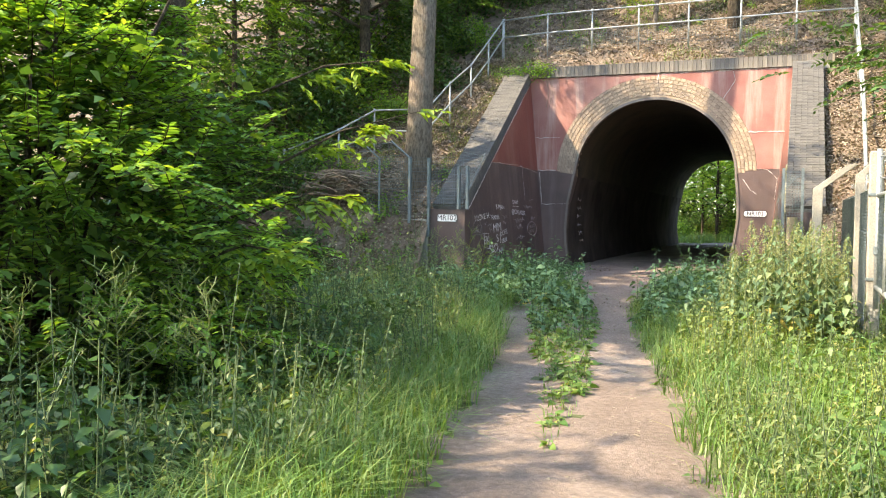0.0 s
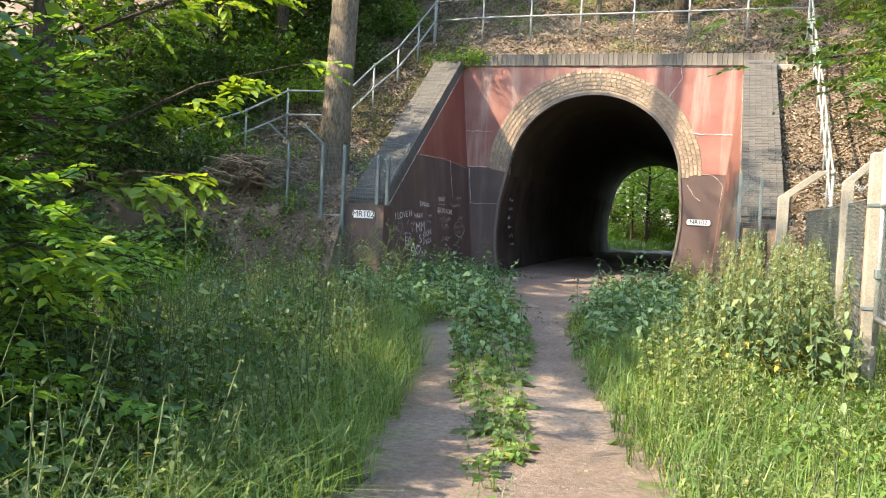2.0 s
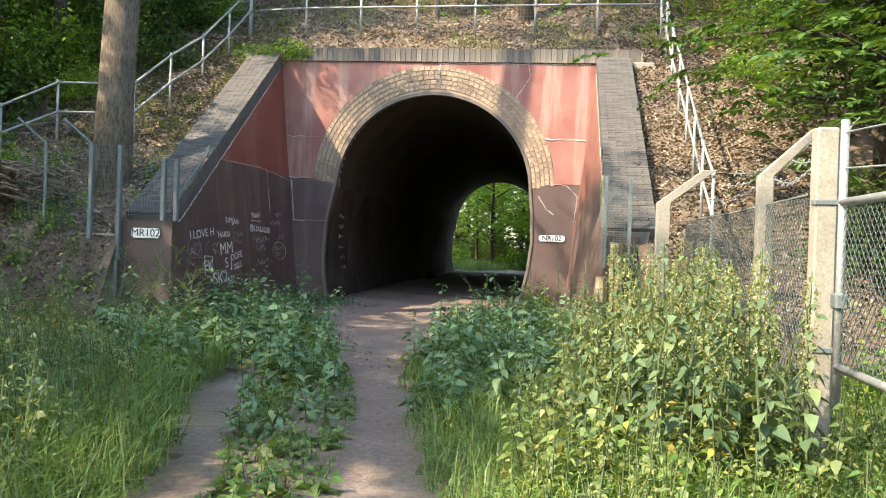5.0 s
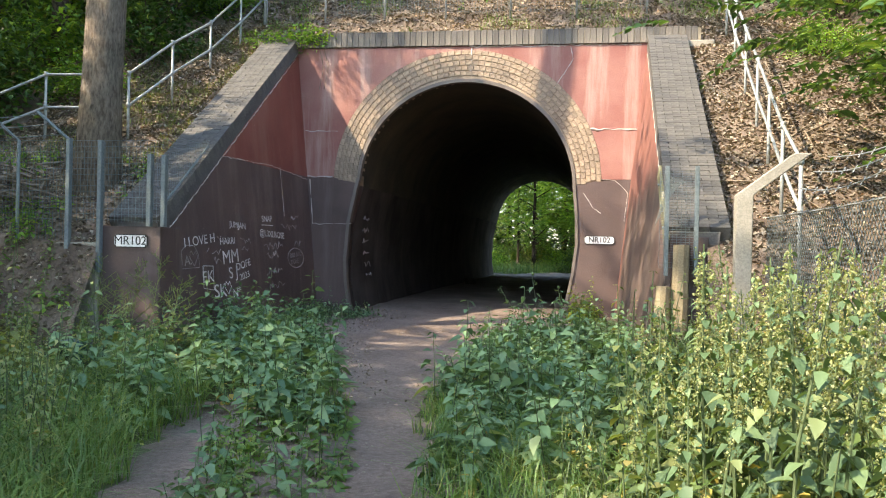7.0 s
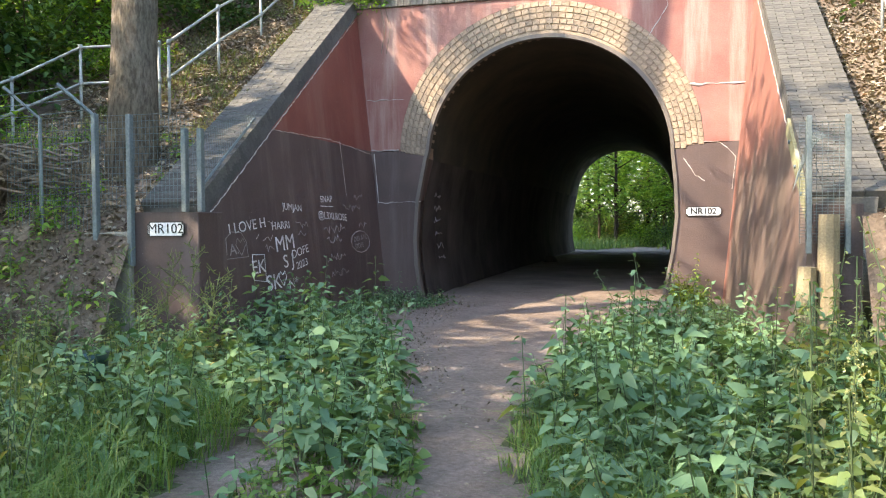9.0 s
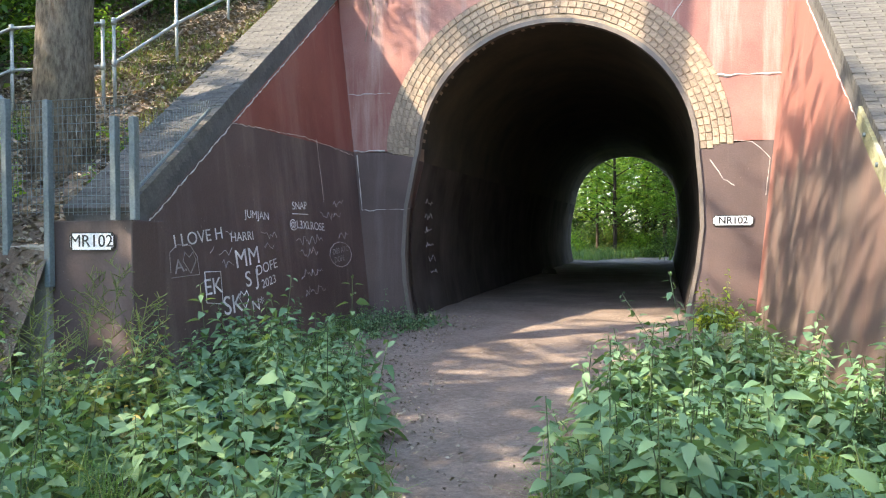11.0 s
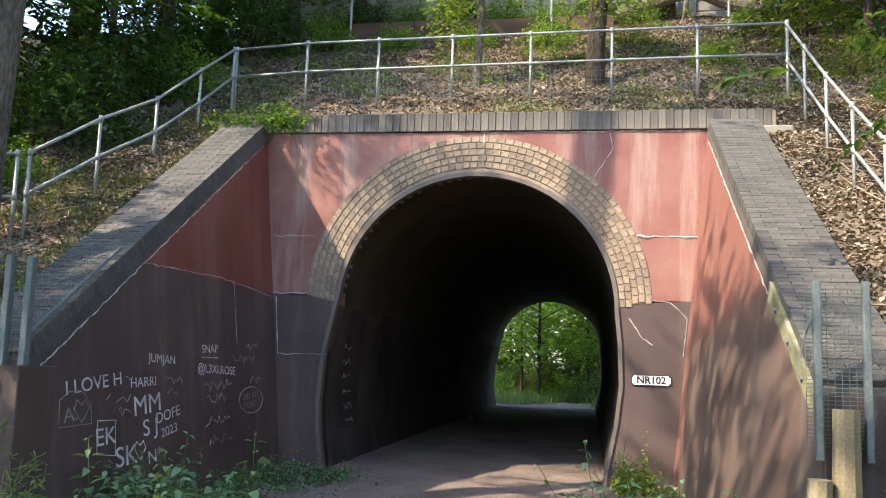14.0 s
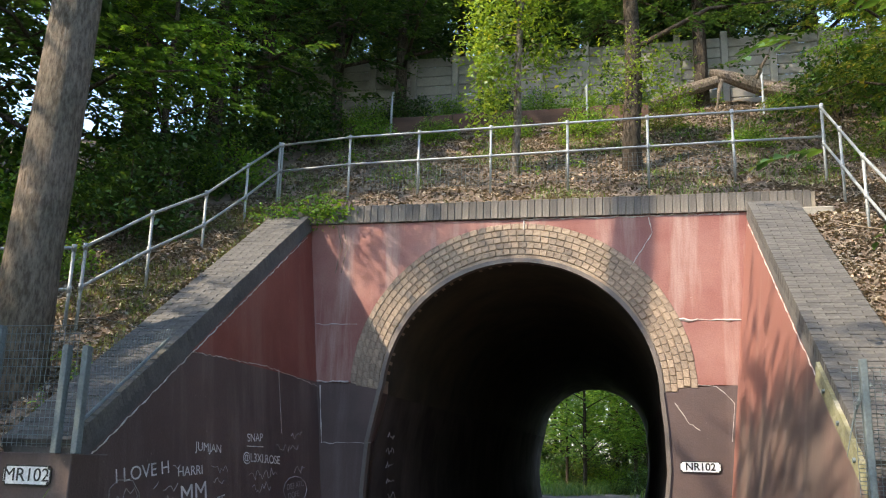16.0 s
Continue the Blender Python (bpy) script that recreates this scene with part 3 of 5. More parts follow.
def sign(body, x, y, z, w, h, turn):
    sg = thing("sign", "small white bridge number plate with black letters and border", "sign", "bridge number plates", at=(x, y, z))
    sg.rotation_euler = (0, 0, radians(turn))
    for nm, k, key, d in (("plate", 1.0, "black", 0.0), ("face", 0.94, "white", 0.004)):
        bm = bmesh.new()
        hw, hh = w / 2 - (0.012 if k < 1 else 0), h / 2 - (0.012 if k < 1 else 0)
        box(bm, (-hw, -0.014 - d, -hh), (hw, 0, hh))
        vert = [e for e in bm.edges if abs(e.verts[0].co.y - e.verts[1].co.y) > 0.005]
        bmesh.ops.bevel(bm, geom=vert, offset=0.025, segments=3, affect="EDGES")
        part(nm, bm, key, sg)
    me = lettering(body, h * 0.92, 0.002, 0.003 if body[0] == "N" else 0.0)
    me.materials.clear()
    me.materials.append(M["black"])
    ob = new("letters", me)
    ob.matrix_basis = pose(0, -0.021, 0, 90, 0, 0)
    ob.parent = sg
    for q in (-1, 1):
        bm = bmesh.new()
        tube(bm, [(q * (w / 2 - 0.024), -0.016, 0), (q * (w / 2 - 0.024), -0.021, 0)], 0.005, 8)
        part("bolt", bm, "black", sg)


sign("MR102", -3.475, -6.565, 1.175, 0.48, 0.175, 0)
sign("NR102", 2.68, -0.004, 1.38, 0.58, 0.16, 0)


# ---- chalk writing on the wing wall ----
def chalk(body, y, z, size, key="chalk", lean=0.0, squeeze=0.72):
    me = lettering(body, size, 0.0006)
    me.materials.clear()
    me.materials.append(M[key])
    ob = new("chalk_writing", me)
    face = Matrix(((0, 0, 1, side_x(z) * -1 + 0.004), (1, 0, 0, y), (0, 1, 0, z), (0, 0, 0, 1)))
    ob.matrix_basis = face @ pose(0, 0, 0, -math.degrees(math.atan(BATTER)), 0, lean) @ Matrix.Diagonal((1 / squeeze if squeeze < 1 else 1, 1, 1, 1))
    tagged(ob, "white chalk lettering scrawled on dark brown paint", "graffiti", "chalk graffiti")


def chalk_line(points, key="chalk", r=0.006, name="chalk_line"):
    bm = bmesh.new()
    tube(bm, [(-side_x(z) + 0.001, y, z) for y, z in points], r, 4)
    tagged(part(name, bm, key), "chalk stroke drawn on dark brown paint", "graffiti", "chalk graffiti")


for body, y, z, size, lean in (("I LOVE H", -5.25, 1.2, 0.19, 5), ("HARRI", -4.26, 1.2, 0.15, 2), ("MM", -4.18, 0.95, 0.3, 4), ("S J", -4.12, 0.7, 0.26, 4), ("DOFE", -3.69, 0.82, 0.17, 8),
                               ("2023", -3.67, 0.64, 0.15, 8), ("SK", -4.65, 0.43, 0.3, 2), ("N*", -4.03, 0.38, 0.2, 6), ("EK", -5.06, 0.66, 0.25, 2), ("JUMJAN", -3.81, 1.46, 0.14, -2),
                               ("SNAP", -2.48, 1.61, 0.15, 2), ("@L3XI.ROSE", -2.26, 1.34, 0.16, -2), ("A.", -5.68, 0.91, 0.2, 6), ("D83 ATC", -1.08, 0.97, 0.12, 4), ("DOFE", -1.16, 0.84, 0.12, 4)):
    chalk(body, y, z, size, "faint_chalk" if body in ("A.", "D83 ATC") or y > -1.2 else "chalk", lean)
chalk_line([(-5.23, 0.5), (-4.88, 0.46), (-4.86, 0.82), (-5.21, 0.83), (-5.23, 0.5)])
chalk_line([(-2.74, 1.5), (-2.22, 1.5)])
heart = [(0.0, -0.1), (0.1, 0.02), (0.06, 0.1), (0.0, 0.05), (-0.06, 0.1), (-0.1, 0.02), (0.0, -0.1)]
chalk_line([(-4.36 + 1.2 * a, 0.47 + b) for a, b in heart])
chalk_line([(-5.87, 0.85), (-5.86, 1.05), (-5.7, 1.13), (-5.45, 1.12), (-5.33, 1.0), (-5.32, 0.81), (-5.87, 0.8)], "faint_chalk", 0.004)
chalk_line([(-5.49 + 1.3 * a, 0.94 + 1.1 * b) for a, b in heart], "faint_chalk", 0.004)
chalk_line([(-1.08 + 0.46 * math.cos(k * 0.5236), 0.91 + 0.19 * math.sin(k * 0.5236)) for k in range(13)], "faint_chalk")
scrawl = random.Random(5)
for y0, y1, z in ((-2.7, -1.7, 1.12), (-2.6, -1.95, 0.96), (-2.65, -1.85, 0.68), (-2.55, -1.8, 0.43), (-1.75, -0.9, 1.47), (-1.2, -0.75, 1.69), (-1.1, -0.65, 1.17), (-3.75, -3.3, 1.22), (-3.7, -3.4, 1.1), (-5.05, -4.93, 1.08), (-4.85, -4.5, 1.0), (-4.8, -4.5, 0.9), (-4.65, -4.45, 1.2)):
    pts, y = [], y0
    while y < y1:                                   # unreadable scribble
        pts.append((y, z + scrawl.uniform(-0.065, 0.065) + 0.05 * (y - y0)))
        y += scrawl.uniform(0.025, 0.075)
    chalk_line(pts, "faint_chalk", 0.0045)


for k in range(6):                                  # rubbed marks on the tunnel's side wall
    z = 1.75 - k * 0.24
    x = np.interp(z, [0, 0.7, 1.3, 1.9], [2.06, 2.2, 2.27, 2.25])
    bm = bmesh.new()
    pts = [(-x + 0.006, 0.75 + j * 0.06, z + scrawl.uniform(-0.06, 0.06)) for j in range(9)]
    tube(bm, pts, 0.006, 4)
    tagged(part("chalk_line", bm, "faint_chalk"), "chalk scribble on the dark tunnel wall", "graffiti", "chalk graffiti")


def crack(points, y=None, key="lime", r=0.012):
    """A pale lime crack: on the face where y is None, else on a wing."""
    bm = bmesh.new()
    jag = random.Random(len(points))
    fine = []
    for (a, b), (c, d) in zip(points, points[1:]):
        n = max(2, int(math.hypot(c - a, d - b) / 0.06))
        fine += [(a + (c - a) * k / n, b + (d - b) * k / n + jag.uniform(-0.012, 0.012)) for k in range(n)]
    fine.append(points[-1])
    tube(bm, [(u, -0.001, w) if y is None else (wing_x(y, u, w), u, w) for u, w in fine], [r * jag.uniform(0.15, 0.85) for _ in fine], 5)
    part("crack", bm, key, portal, "pale lime crack")


crack([(2.46, 3.53), (3.36, 3.53)], r=0.03)
crack([(-3.33, 3.5), (-2.62, 3.5)])
crack([(-3.26, 2.57), (-2.72, 2.57)], r=0.02)
crack([(2.69, 2.57), (2.95, 2.55), (3.2, 2.3), (3.14, 1.75)], r=0.01)
crack([(2.35, 2.3), (2.55, 2.0), (2.7, 1.9)])
crack([(-3.2, 2.5), (-3.12, 1.6)], r=0.016)
crack([(-3.12, 1.6), (-2.3, 1.62)], r=0.008)
crack([(1.75, 4.35), (2.1, 4.9), (2.05, 5.15)], r=0.014)
crack([(0.05, 5.18), (3.4, 5.17)], r=0.02)
crack([(0.1, 5.15), (0.08, 4.7)], r=0.03)
crack([(-4.2, 2.55), (-2.0, 2.6), (0, 2.5)], -1, r=0.009)
crack([(-0.2, 4.94), (-2.1, 3.8), (-4.2, 2.54), (-6.4, 1.22)], -1, r=0.014)
crack([(-0.2, 4.94), (-2.1, 3.8), (-4.2, 2.54), (-6.4, 1.22)], 1, r=0.014)
crack([(-1.6, 2.6), (-1.55, 1.7)], -1, r=0.008)

# ---- fences on the piers ----
steel = thing("mesh_fence", "grey galvanised welded mesh fence on the pier", "fence", "mesh fences")
for x, z0, z1 in ((-4.36, 0.2, 2.53), (-3.9, 0.75, 2.5), (-3.19, 1.37, 2.32), (-2.99, 1.37, 2.31)):
    bm = bmesh.new()
    box(bm, (x - 0.03, -6.66, z0), (x + 0.03, -6.58, z1), 0.006)
    part("post", bm, "dull_galv", steel)
seg = [((x, -6.6, 1.42), (x, -6.6, 2.48)) for x in np.arange(-5.6, -3.06, 0.05)] + [((-5.6, -6.6, z), (-3.06, -6.6, z)) for z in np.arange(1.45, 2.5, 0.075)]
seg += [((x, -6.6, 0.2), (x, -6.6, 1.42)) for x in np.arange(-5.6, -4.4, 0.05)]
wires(seg, 0.0035, "wire_mesh", "dull_galv", steel)
for q in (0, 1):
    bm = bmesh.new()
    tube(bm, [(-4.36 - 0.75 * q, -6.62, 0.3 if q else 2.5), (-4.36 - 0.75 * q, -6.62, 2.5), (-4.78 - 0.75 * q, -6.72, 2.88)], 0.024, 6)
    part("cranked_arm", bm, "dull_galv", steel)
for q in (0.2, 0.55, 0.9):
    bm = bmesh.new()
    tube(bm, [(-4.36 - 0.42 * q, -6.62 - 0.1 * q, 2.5 + 0.38 * q), (-5.2, -6.7, 2.44 + 0.4 * q), (-6.0, -6.75, 2.4 + 0.4 * q)], 0.005, 4)
    part("barbed_wire", bm, "dull_galv", steel)
guard = thing("mesh_fence", "triangular mesh guard along the sloping wall top", "fence", "mesh fences")
bm = bmesh.new()
tube(bm, [(-3.12, -6.45, 1.62), (-3.25, -4.75, 2.64)], 0.018, 6)
part("bottom_rail", bm, "dull_galv", guard)
seg = []
for k in range(30):
    y = -6.45 + k * 0.057
    zb = 1.62 + (y + 6.45) * 0.6
    if 2.75 - zb > 0.02:
        seg.append(((-3.12 - (y + 6.45) * 0.076, y, zb), (-3.2, y, 2.28 + (y + 6.45) * 0.28)))
for k in range(14):
    z = 1.65 + k * 0.075
    seg.append(((-3.15, -6.45, z), (-3.22, min(-4.75, -6.45 + (z - 1.5) / 0.6), z + 0.02)))
wires(seg, 0.003, "wire_mesh", "dull_galv", guard)
right = thing("mesh_fence", "galvanised mesh fence bolted to old timber posts", "fence", "mesh fences")
for x, y, h, r in ((3.56, -6.75, 1.27, 0.11), (3.36, -6.8, 0.78, 0.1)):
    bm = bmesh.new()
    tube(bm, [(x, y, -0.5), (x + 0.02, y, 0.5), (x + 0.03, y, h)], [r, r * 0.95, r * 0.85], 9)
    part("timber_post", bm, "wood", right, "mossy weathered timber post")
for x, y in ((3.42, -6.68), (3.76, -6.68)):
    bm = bmesh.new()
    box(bm, (x - 0.025, y - 0.03, 0.9), (x + 0.025, y + 0.03, 2.2), 0.005)
    part("post", bm, "dull_galv", right)
seg = [((x, -6.66, 1.0), (x, -6.66, 2.15)) for x in np.arange(3.34, 3.78, 0.05)] + [((3.34, -6.66, z), (3.78, -6.66, z)) for z in np.arange(1.0, 2.16, 0.03)]
seg += [((3.3 + 0.02 * k, -6.5 + 0.06 * k, 1.5 + 0.036 * k), (3.45 + 0.02 * k, -6.5 + 0.06 * k, 2.1)) for k in range(16)]
wires(seg, 0.003, "wire_mesh", "dull_galv", right)


bm = bmesh.new()
prism(bm, [(-4.85, 2.21), (-6.52, 1.2), (-6.52, 1.37), (-4.85, 2.38)], lambda y, z: (wing_x(1, y, z) - 0.05, y, z), lambda y, z: (wing_x(1, y, z) - 0.004, y, z))
part("fascia_board", bm, "moss", right, "yellow-green mossy board along the coping edge")
for y in (-5.2, -5.7, -6.2):
    bm = bmesh.new()
    z = 5.2 + 0.6 * y
    tube(bm, [(wing_x(1, y, z) - 0.07, y, z), (wing_x(1, y, z) - 0.04, y, z)], 0.02, 8)
    part("bolt", bm, "dull_galv", right)

# ---- chain-link fence with concrete posts, and gate ----
def cranked_post(x, y, h=1.75, lean=(0, -0.45), wide=0.045):
    p = thing("concrete_post", "pale weathered concrete fence post with a bent arm", "fence post", "concrete fence posts", at=(x, y, -0.4))
    bm = bmesh.new()
    a = [bm.verts.new(v) for v in ((-0.065, -0.065, -0.3), (0.065, -0.065, -0.3), (0.065, 0.065, -0.3), (-0.065, 0.065, -0.3))]
    for dx, dy, z, w in ((0, 0, h + 0.38, max(0.06, wide)), (lean[0], lean[1], h + 0.78, wide)):
        b = [bm.verts.new((dx + q * w, dy + r * w, z)) for q, r in ((-1, -1), (1, -1), (1, 1), (-1, 1))]
        for k in range(4):
            bm.faces.new((a[k], a[(k + 1) % 4], b[(k + 1) % 4], b[k]))
        a = b
    bm.faces.new(a)
    bmesh.ops.bevel(bm, geom=list(bm.edges), offset=0.008, segments=1, affect="EDGES")
    bmesh.ops.recalc_face_normals(bm, faces=bm.faces)
    part("shaft", bm, "concrete", p)
    return p


def straight_post(x, y, top):
    p = thing("concrete_post", "pale square concrete gate post, upright", "fence post", "concrete fence posts", at=(x, y, -0.4))
    bm = bmesh.new()
    box(bm, (-0.075, -0.075, -0.3), (0.075, 0.075, top + 0.4), 0.015)
    part("shaft", bm, "concrete", p)
    for z in (0.9, 1.9):
        bm = bmesh.new()
        box(bm, (-0.085, -0.085, z), (0.085, 0.0, z + 0.04), 0.006)
        part("hinge_band", bm, "dull_galv", p)


straight_post(4.5, -13.1, 2.03)
straight_post(4.5, -15.75, 1.95)
cranked_post(4.42, -11.75, 1.83, (0.4, -0.05))
cranked_post(3.98, -8.6, 1.76, (0.52, 0.0), 0.08)
cranked_post(4.5, -17.4, 1.5, (0.28, 0.0))


def chain_link(name, label, x, y0, y1, z0, z1, category="fence"):
    f = thing(name, label, category)
    pitch, seg = 0.075, []
    H = z1 - z0
    for d in (1, -1):
        for c in np.arange(y0 - H, y1 + H, pitch):
            a, b = (c, z0), (c + d * H, z1)
            lo, hi = max(min(a[0], b[0]), y0), min(max(a[0], b[0]), y1)
            if hi - lo > 0.02:
                zz = lambda y: z0 + (y - c) * d
                seg.append(((x, lo, zz(lo)), (x + 0.004 * d, hi, zz(hi))))
    wires(seg, 0.003, "wire_mesh", "dull_galv", f)
    for z in (z0, z1):
        bm = bmesh.new()
        tube(bm, [(x, y0, z), (x, (y0 + y1) / 2, z - 0.02), (x, y1, z)], 0.006, 5)
        part("line_wire", bm, "galv", f)
    return f


link_fence = chain_link("chain_link_fence", "rusty galvanised chain-link fence between concrete posts", 4.42, -13.0, -7.4, -0.2, 1.58)
far_fence = chain_link("chain_link_fence", "galvanised chain-link fence beyond the gate", 4.5, -21.5, -15.8, -0.2, 1.45)
for k, (z, dy) in enumerate(((1.82, 0.05), (1.98, 0.06), (2.12, 0.07))):
    for ya, yb, own in ((-13.0, -11.6 - dy, link_fence), (-11.6 - dy, -8.5 - dy * 0.8, link_fence), (-15.9, -17.4 + dy, far_fence)):
        n = 9
        bm = bmesh.new()
        pts = [(4.42 + 0.13 * (k + 0.5), ya + (yb - ya) * i / n, z - 0.1 * math.sin(math.pi * i / n)) for i in range(n + 1)]
        tube(bm, pts, 0.006, 5)
        for i in range(1, n):
            c = Vector(pts[i])
            tube(bm, [c + Vector((0.02, 0.01, 0.03)), c - Vector((0.02, 0.01, 0.03))], 0.003, 4)
            tube(bm, [c + Vector((0.0, 0.03, -0.02)), c - Vector((0.0, 0.03, -0.02))], 0.003, 4)
        part("barbed_wire", bm, "galv", own)
gate = chain_link("gate", "closed tubular steel gate with chain-link infill", 4.5, -15.6, -13.55, 0.45, 1.5, "gate")
for p, q in (((4.5, -13.5, 0.2), (4.5, -13.5, 2.03)), ((4.5, -15.62, 0.2), (4.5, -15.62, 1.9)), ((4.5, -13.5, 1.5), (4.5, -15.62, 1.5)), ((4.5, -13.5, 0.45), (4.5, -15.62, 0.45)), ((4.5, -14.55, 0.45), (4.5, -14.55, 1.5))):
    bm = bmesh.new()
    tube(bm, [p, q], 0.028, 8)
    part("gate_frame", bm, "galv", gate, smooth=True)
for z in (1.72, 1.95):
    bm = bmesh.new()
    tube(bm, [(4.5, -13.5, z), (4.48, -14.5, z - 0.07), (4.5, -15.62, z - 0.05)], 0.006, 5)
    part("barbed_wire", bm, "galv", gate)
bm = bmesh.new()
box(bm, (4.46, -13.56, 0.82), (4.54, -13.44, 0.92), 0.01)
part("latch", bm, "dull_galv", gate)

# ---- bank top: board, panel wall, fallen tree ----
boardwall = thing("board_edging", "long dark brown board retaining the bank top", "board")
for k in range(4):
    bm = bmesh.new()
    box(bm, (-4.5 + k * 1.7, 7.95, 9.7), (-2.82 + k * 1.7, 8.03, 10.33 + 0.02 * (k % 2)), 0.008)
    part("board", bm, "board", boardwall)
for x in (-4.4, 0.75, 5.0):
    stake = thing("fence_stake", "thin grey galvanised stake on the bank top", "stake", "stakes on the bank top", at=(x, 7.6, 9.6))
    bm = bmesh.new()
    tube(bm, [(0, 0, -0.2), (0, 0, 1.15), (0.04, -0.05, 1.3)], 0.03, 8)
    part("pole", bm, "galv", stake)
panels = thing("wall_panel_fence", "pale grey concrete panel fence between concrete posts", "concrete fence", kind="structure")
BAY = 1.26
for i in range(16):
    x0 = -8.2 + i * BAY
    bm = bmesh.new()
    box(bm, (x0 - 0.09, 9.78, 10.7), (x0 + 0.09, 9.98, 13.1), 0.01)
    part("post", bm, "concrete", panels)
slab = bmesh.new()
box(slab, (-0.535, -0.03, 0), (0.535, 0.03, 0.285), 0.02)
me = bpy.data.meshes.new("panel")
slab.to_mesh(me)
slab.free()
me.materials.append(M["concrete"])
for i in range(15):
    for k in range(7):
        shared("panel", me, pose(-8.2 + (i + 0.5) * BAY, 9.88, 10.85 + k * 0.3), panels)
logt = thing("fallen_tree", "fallen grey tree trunk lying on the bank top", "fallen tree")
bm = bmesh.new()
tube(bm, [(2.4, 8.95, 10.72), (3.2, 8.9, 11.0), (4.1, 8.9, 11.25)], [0.12, 0.17, 0.15], 9)
part("branch", bm, "bark", logt)
bm = bmesh.new()
tube(bm, [(3.9, 8.9, 11.5), (4.4, 8.9, 11.32), (5.2, 8.95, 11.0), (6.15, 9.0, 10.8), (9.0, 9.1, 10.72)], [0.1, 0.17, 0.22, 0.24, 0.3], 10)
part("trunk", bm, "bark", logt)
for p, q in (((6.2, 8.8, 10.9), (8.4, 8.4, 10.95)), ((4.2, 8.9, 11.3), (4.0, 8.6, 10.3)), ((5.0, 8.9, 11.1), (5.3, 8.3, 11.6))):
    bm = bmesh.new()
    tube(bm, [p, ((p[0] + q[0]) / 2, (p[1] + q[1]) / 2, (p[2] + q[2]) / 2 + 0.08), q], [0.07, 0.05, 0.02], 6)
    part("branch", bm, "bark", logt)


# ---- trees ----
def leafy_twigs(starts, aims, length, per, size, r):
    """Flat drooping twigs with leaves set alternately on both sides; returns leaf arrays and twig segments."""
    n = len(starts)
    aims = aims / np.linalg.norm(aims, axis=1)[:, None]
    side = np.cross(aims, np.array([[0, 0, 1.0]]))
    side /= np.linalg.norm(side, axis=1)[:, None] + 1e-9
    side[:, 2] += r.normal(0, 0.18, n)
    ln = length * r.uniform(0.6, 1.25, n)
    q = (np.arange(per) + 0.5) / per
    sgn = np.where(np.arange(per) % 2 == 0, 1.0, -1.0)
    base = starts[:, None] + aims[:, None] * (ln[:, None] * q)[:, :, None]
    base[:, :, 2] -= 0.3 * ln[:, None] * q ** 2
    sz = (size * (1.1 - 0.5 * q) * r.uniform(0.75, 1.25, (n, per)))[:, :, None]
    d = aims[:, None] * 0.75 + side[:, None] * sgn[None, :, None] + r.normal(0, 0.18, (n, per, 3)) - np.array([0, 0, 0.25])
    d /= np.linalg.norm(d, axis=2)[:, :, None]
    up = np.array([0, 0, 1.0]) + r.normal(0, 0.25, (n, per, 3))
    w = np.cross(d, up)
    w /= np.linalg.norm(w, axis=2)[:, :, None] + 1e-9
    up = np.cross(w, d)
    v = np.stack([base, base + d * sz * 0.35 + w * sz * 0.27 + up * sz * 0.07, base + d * sz * 0.72 + w * sz * 0.17, base + d * sz - up * sz * 0.12, base + d * sz * 0.72 - w * sz * 0.17, base + d * sz * 0.35 - w * sz * 0.27 + up * sz * 0.07], 2).reshape(-1, 3)
    f = (np.arange(n * per)[:, None, None] * 6 + np.array([[[0, 1, 2, 3], [0, 3, 4, 5]]])).reshape(-1, 4)
    ends = starts + aims * ln[:, None] - np.array([[0, 0, 0.3]]) * ln[:, None]
    return v, f, np.stack([starts, ends], 1)


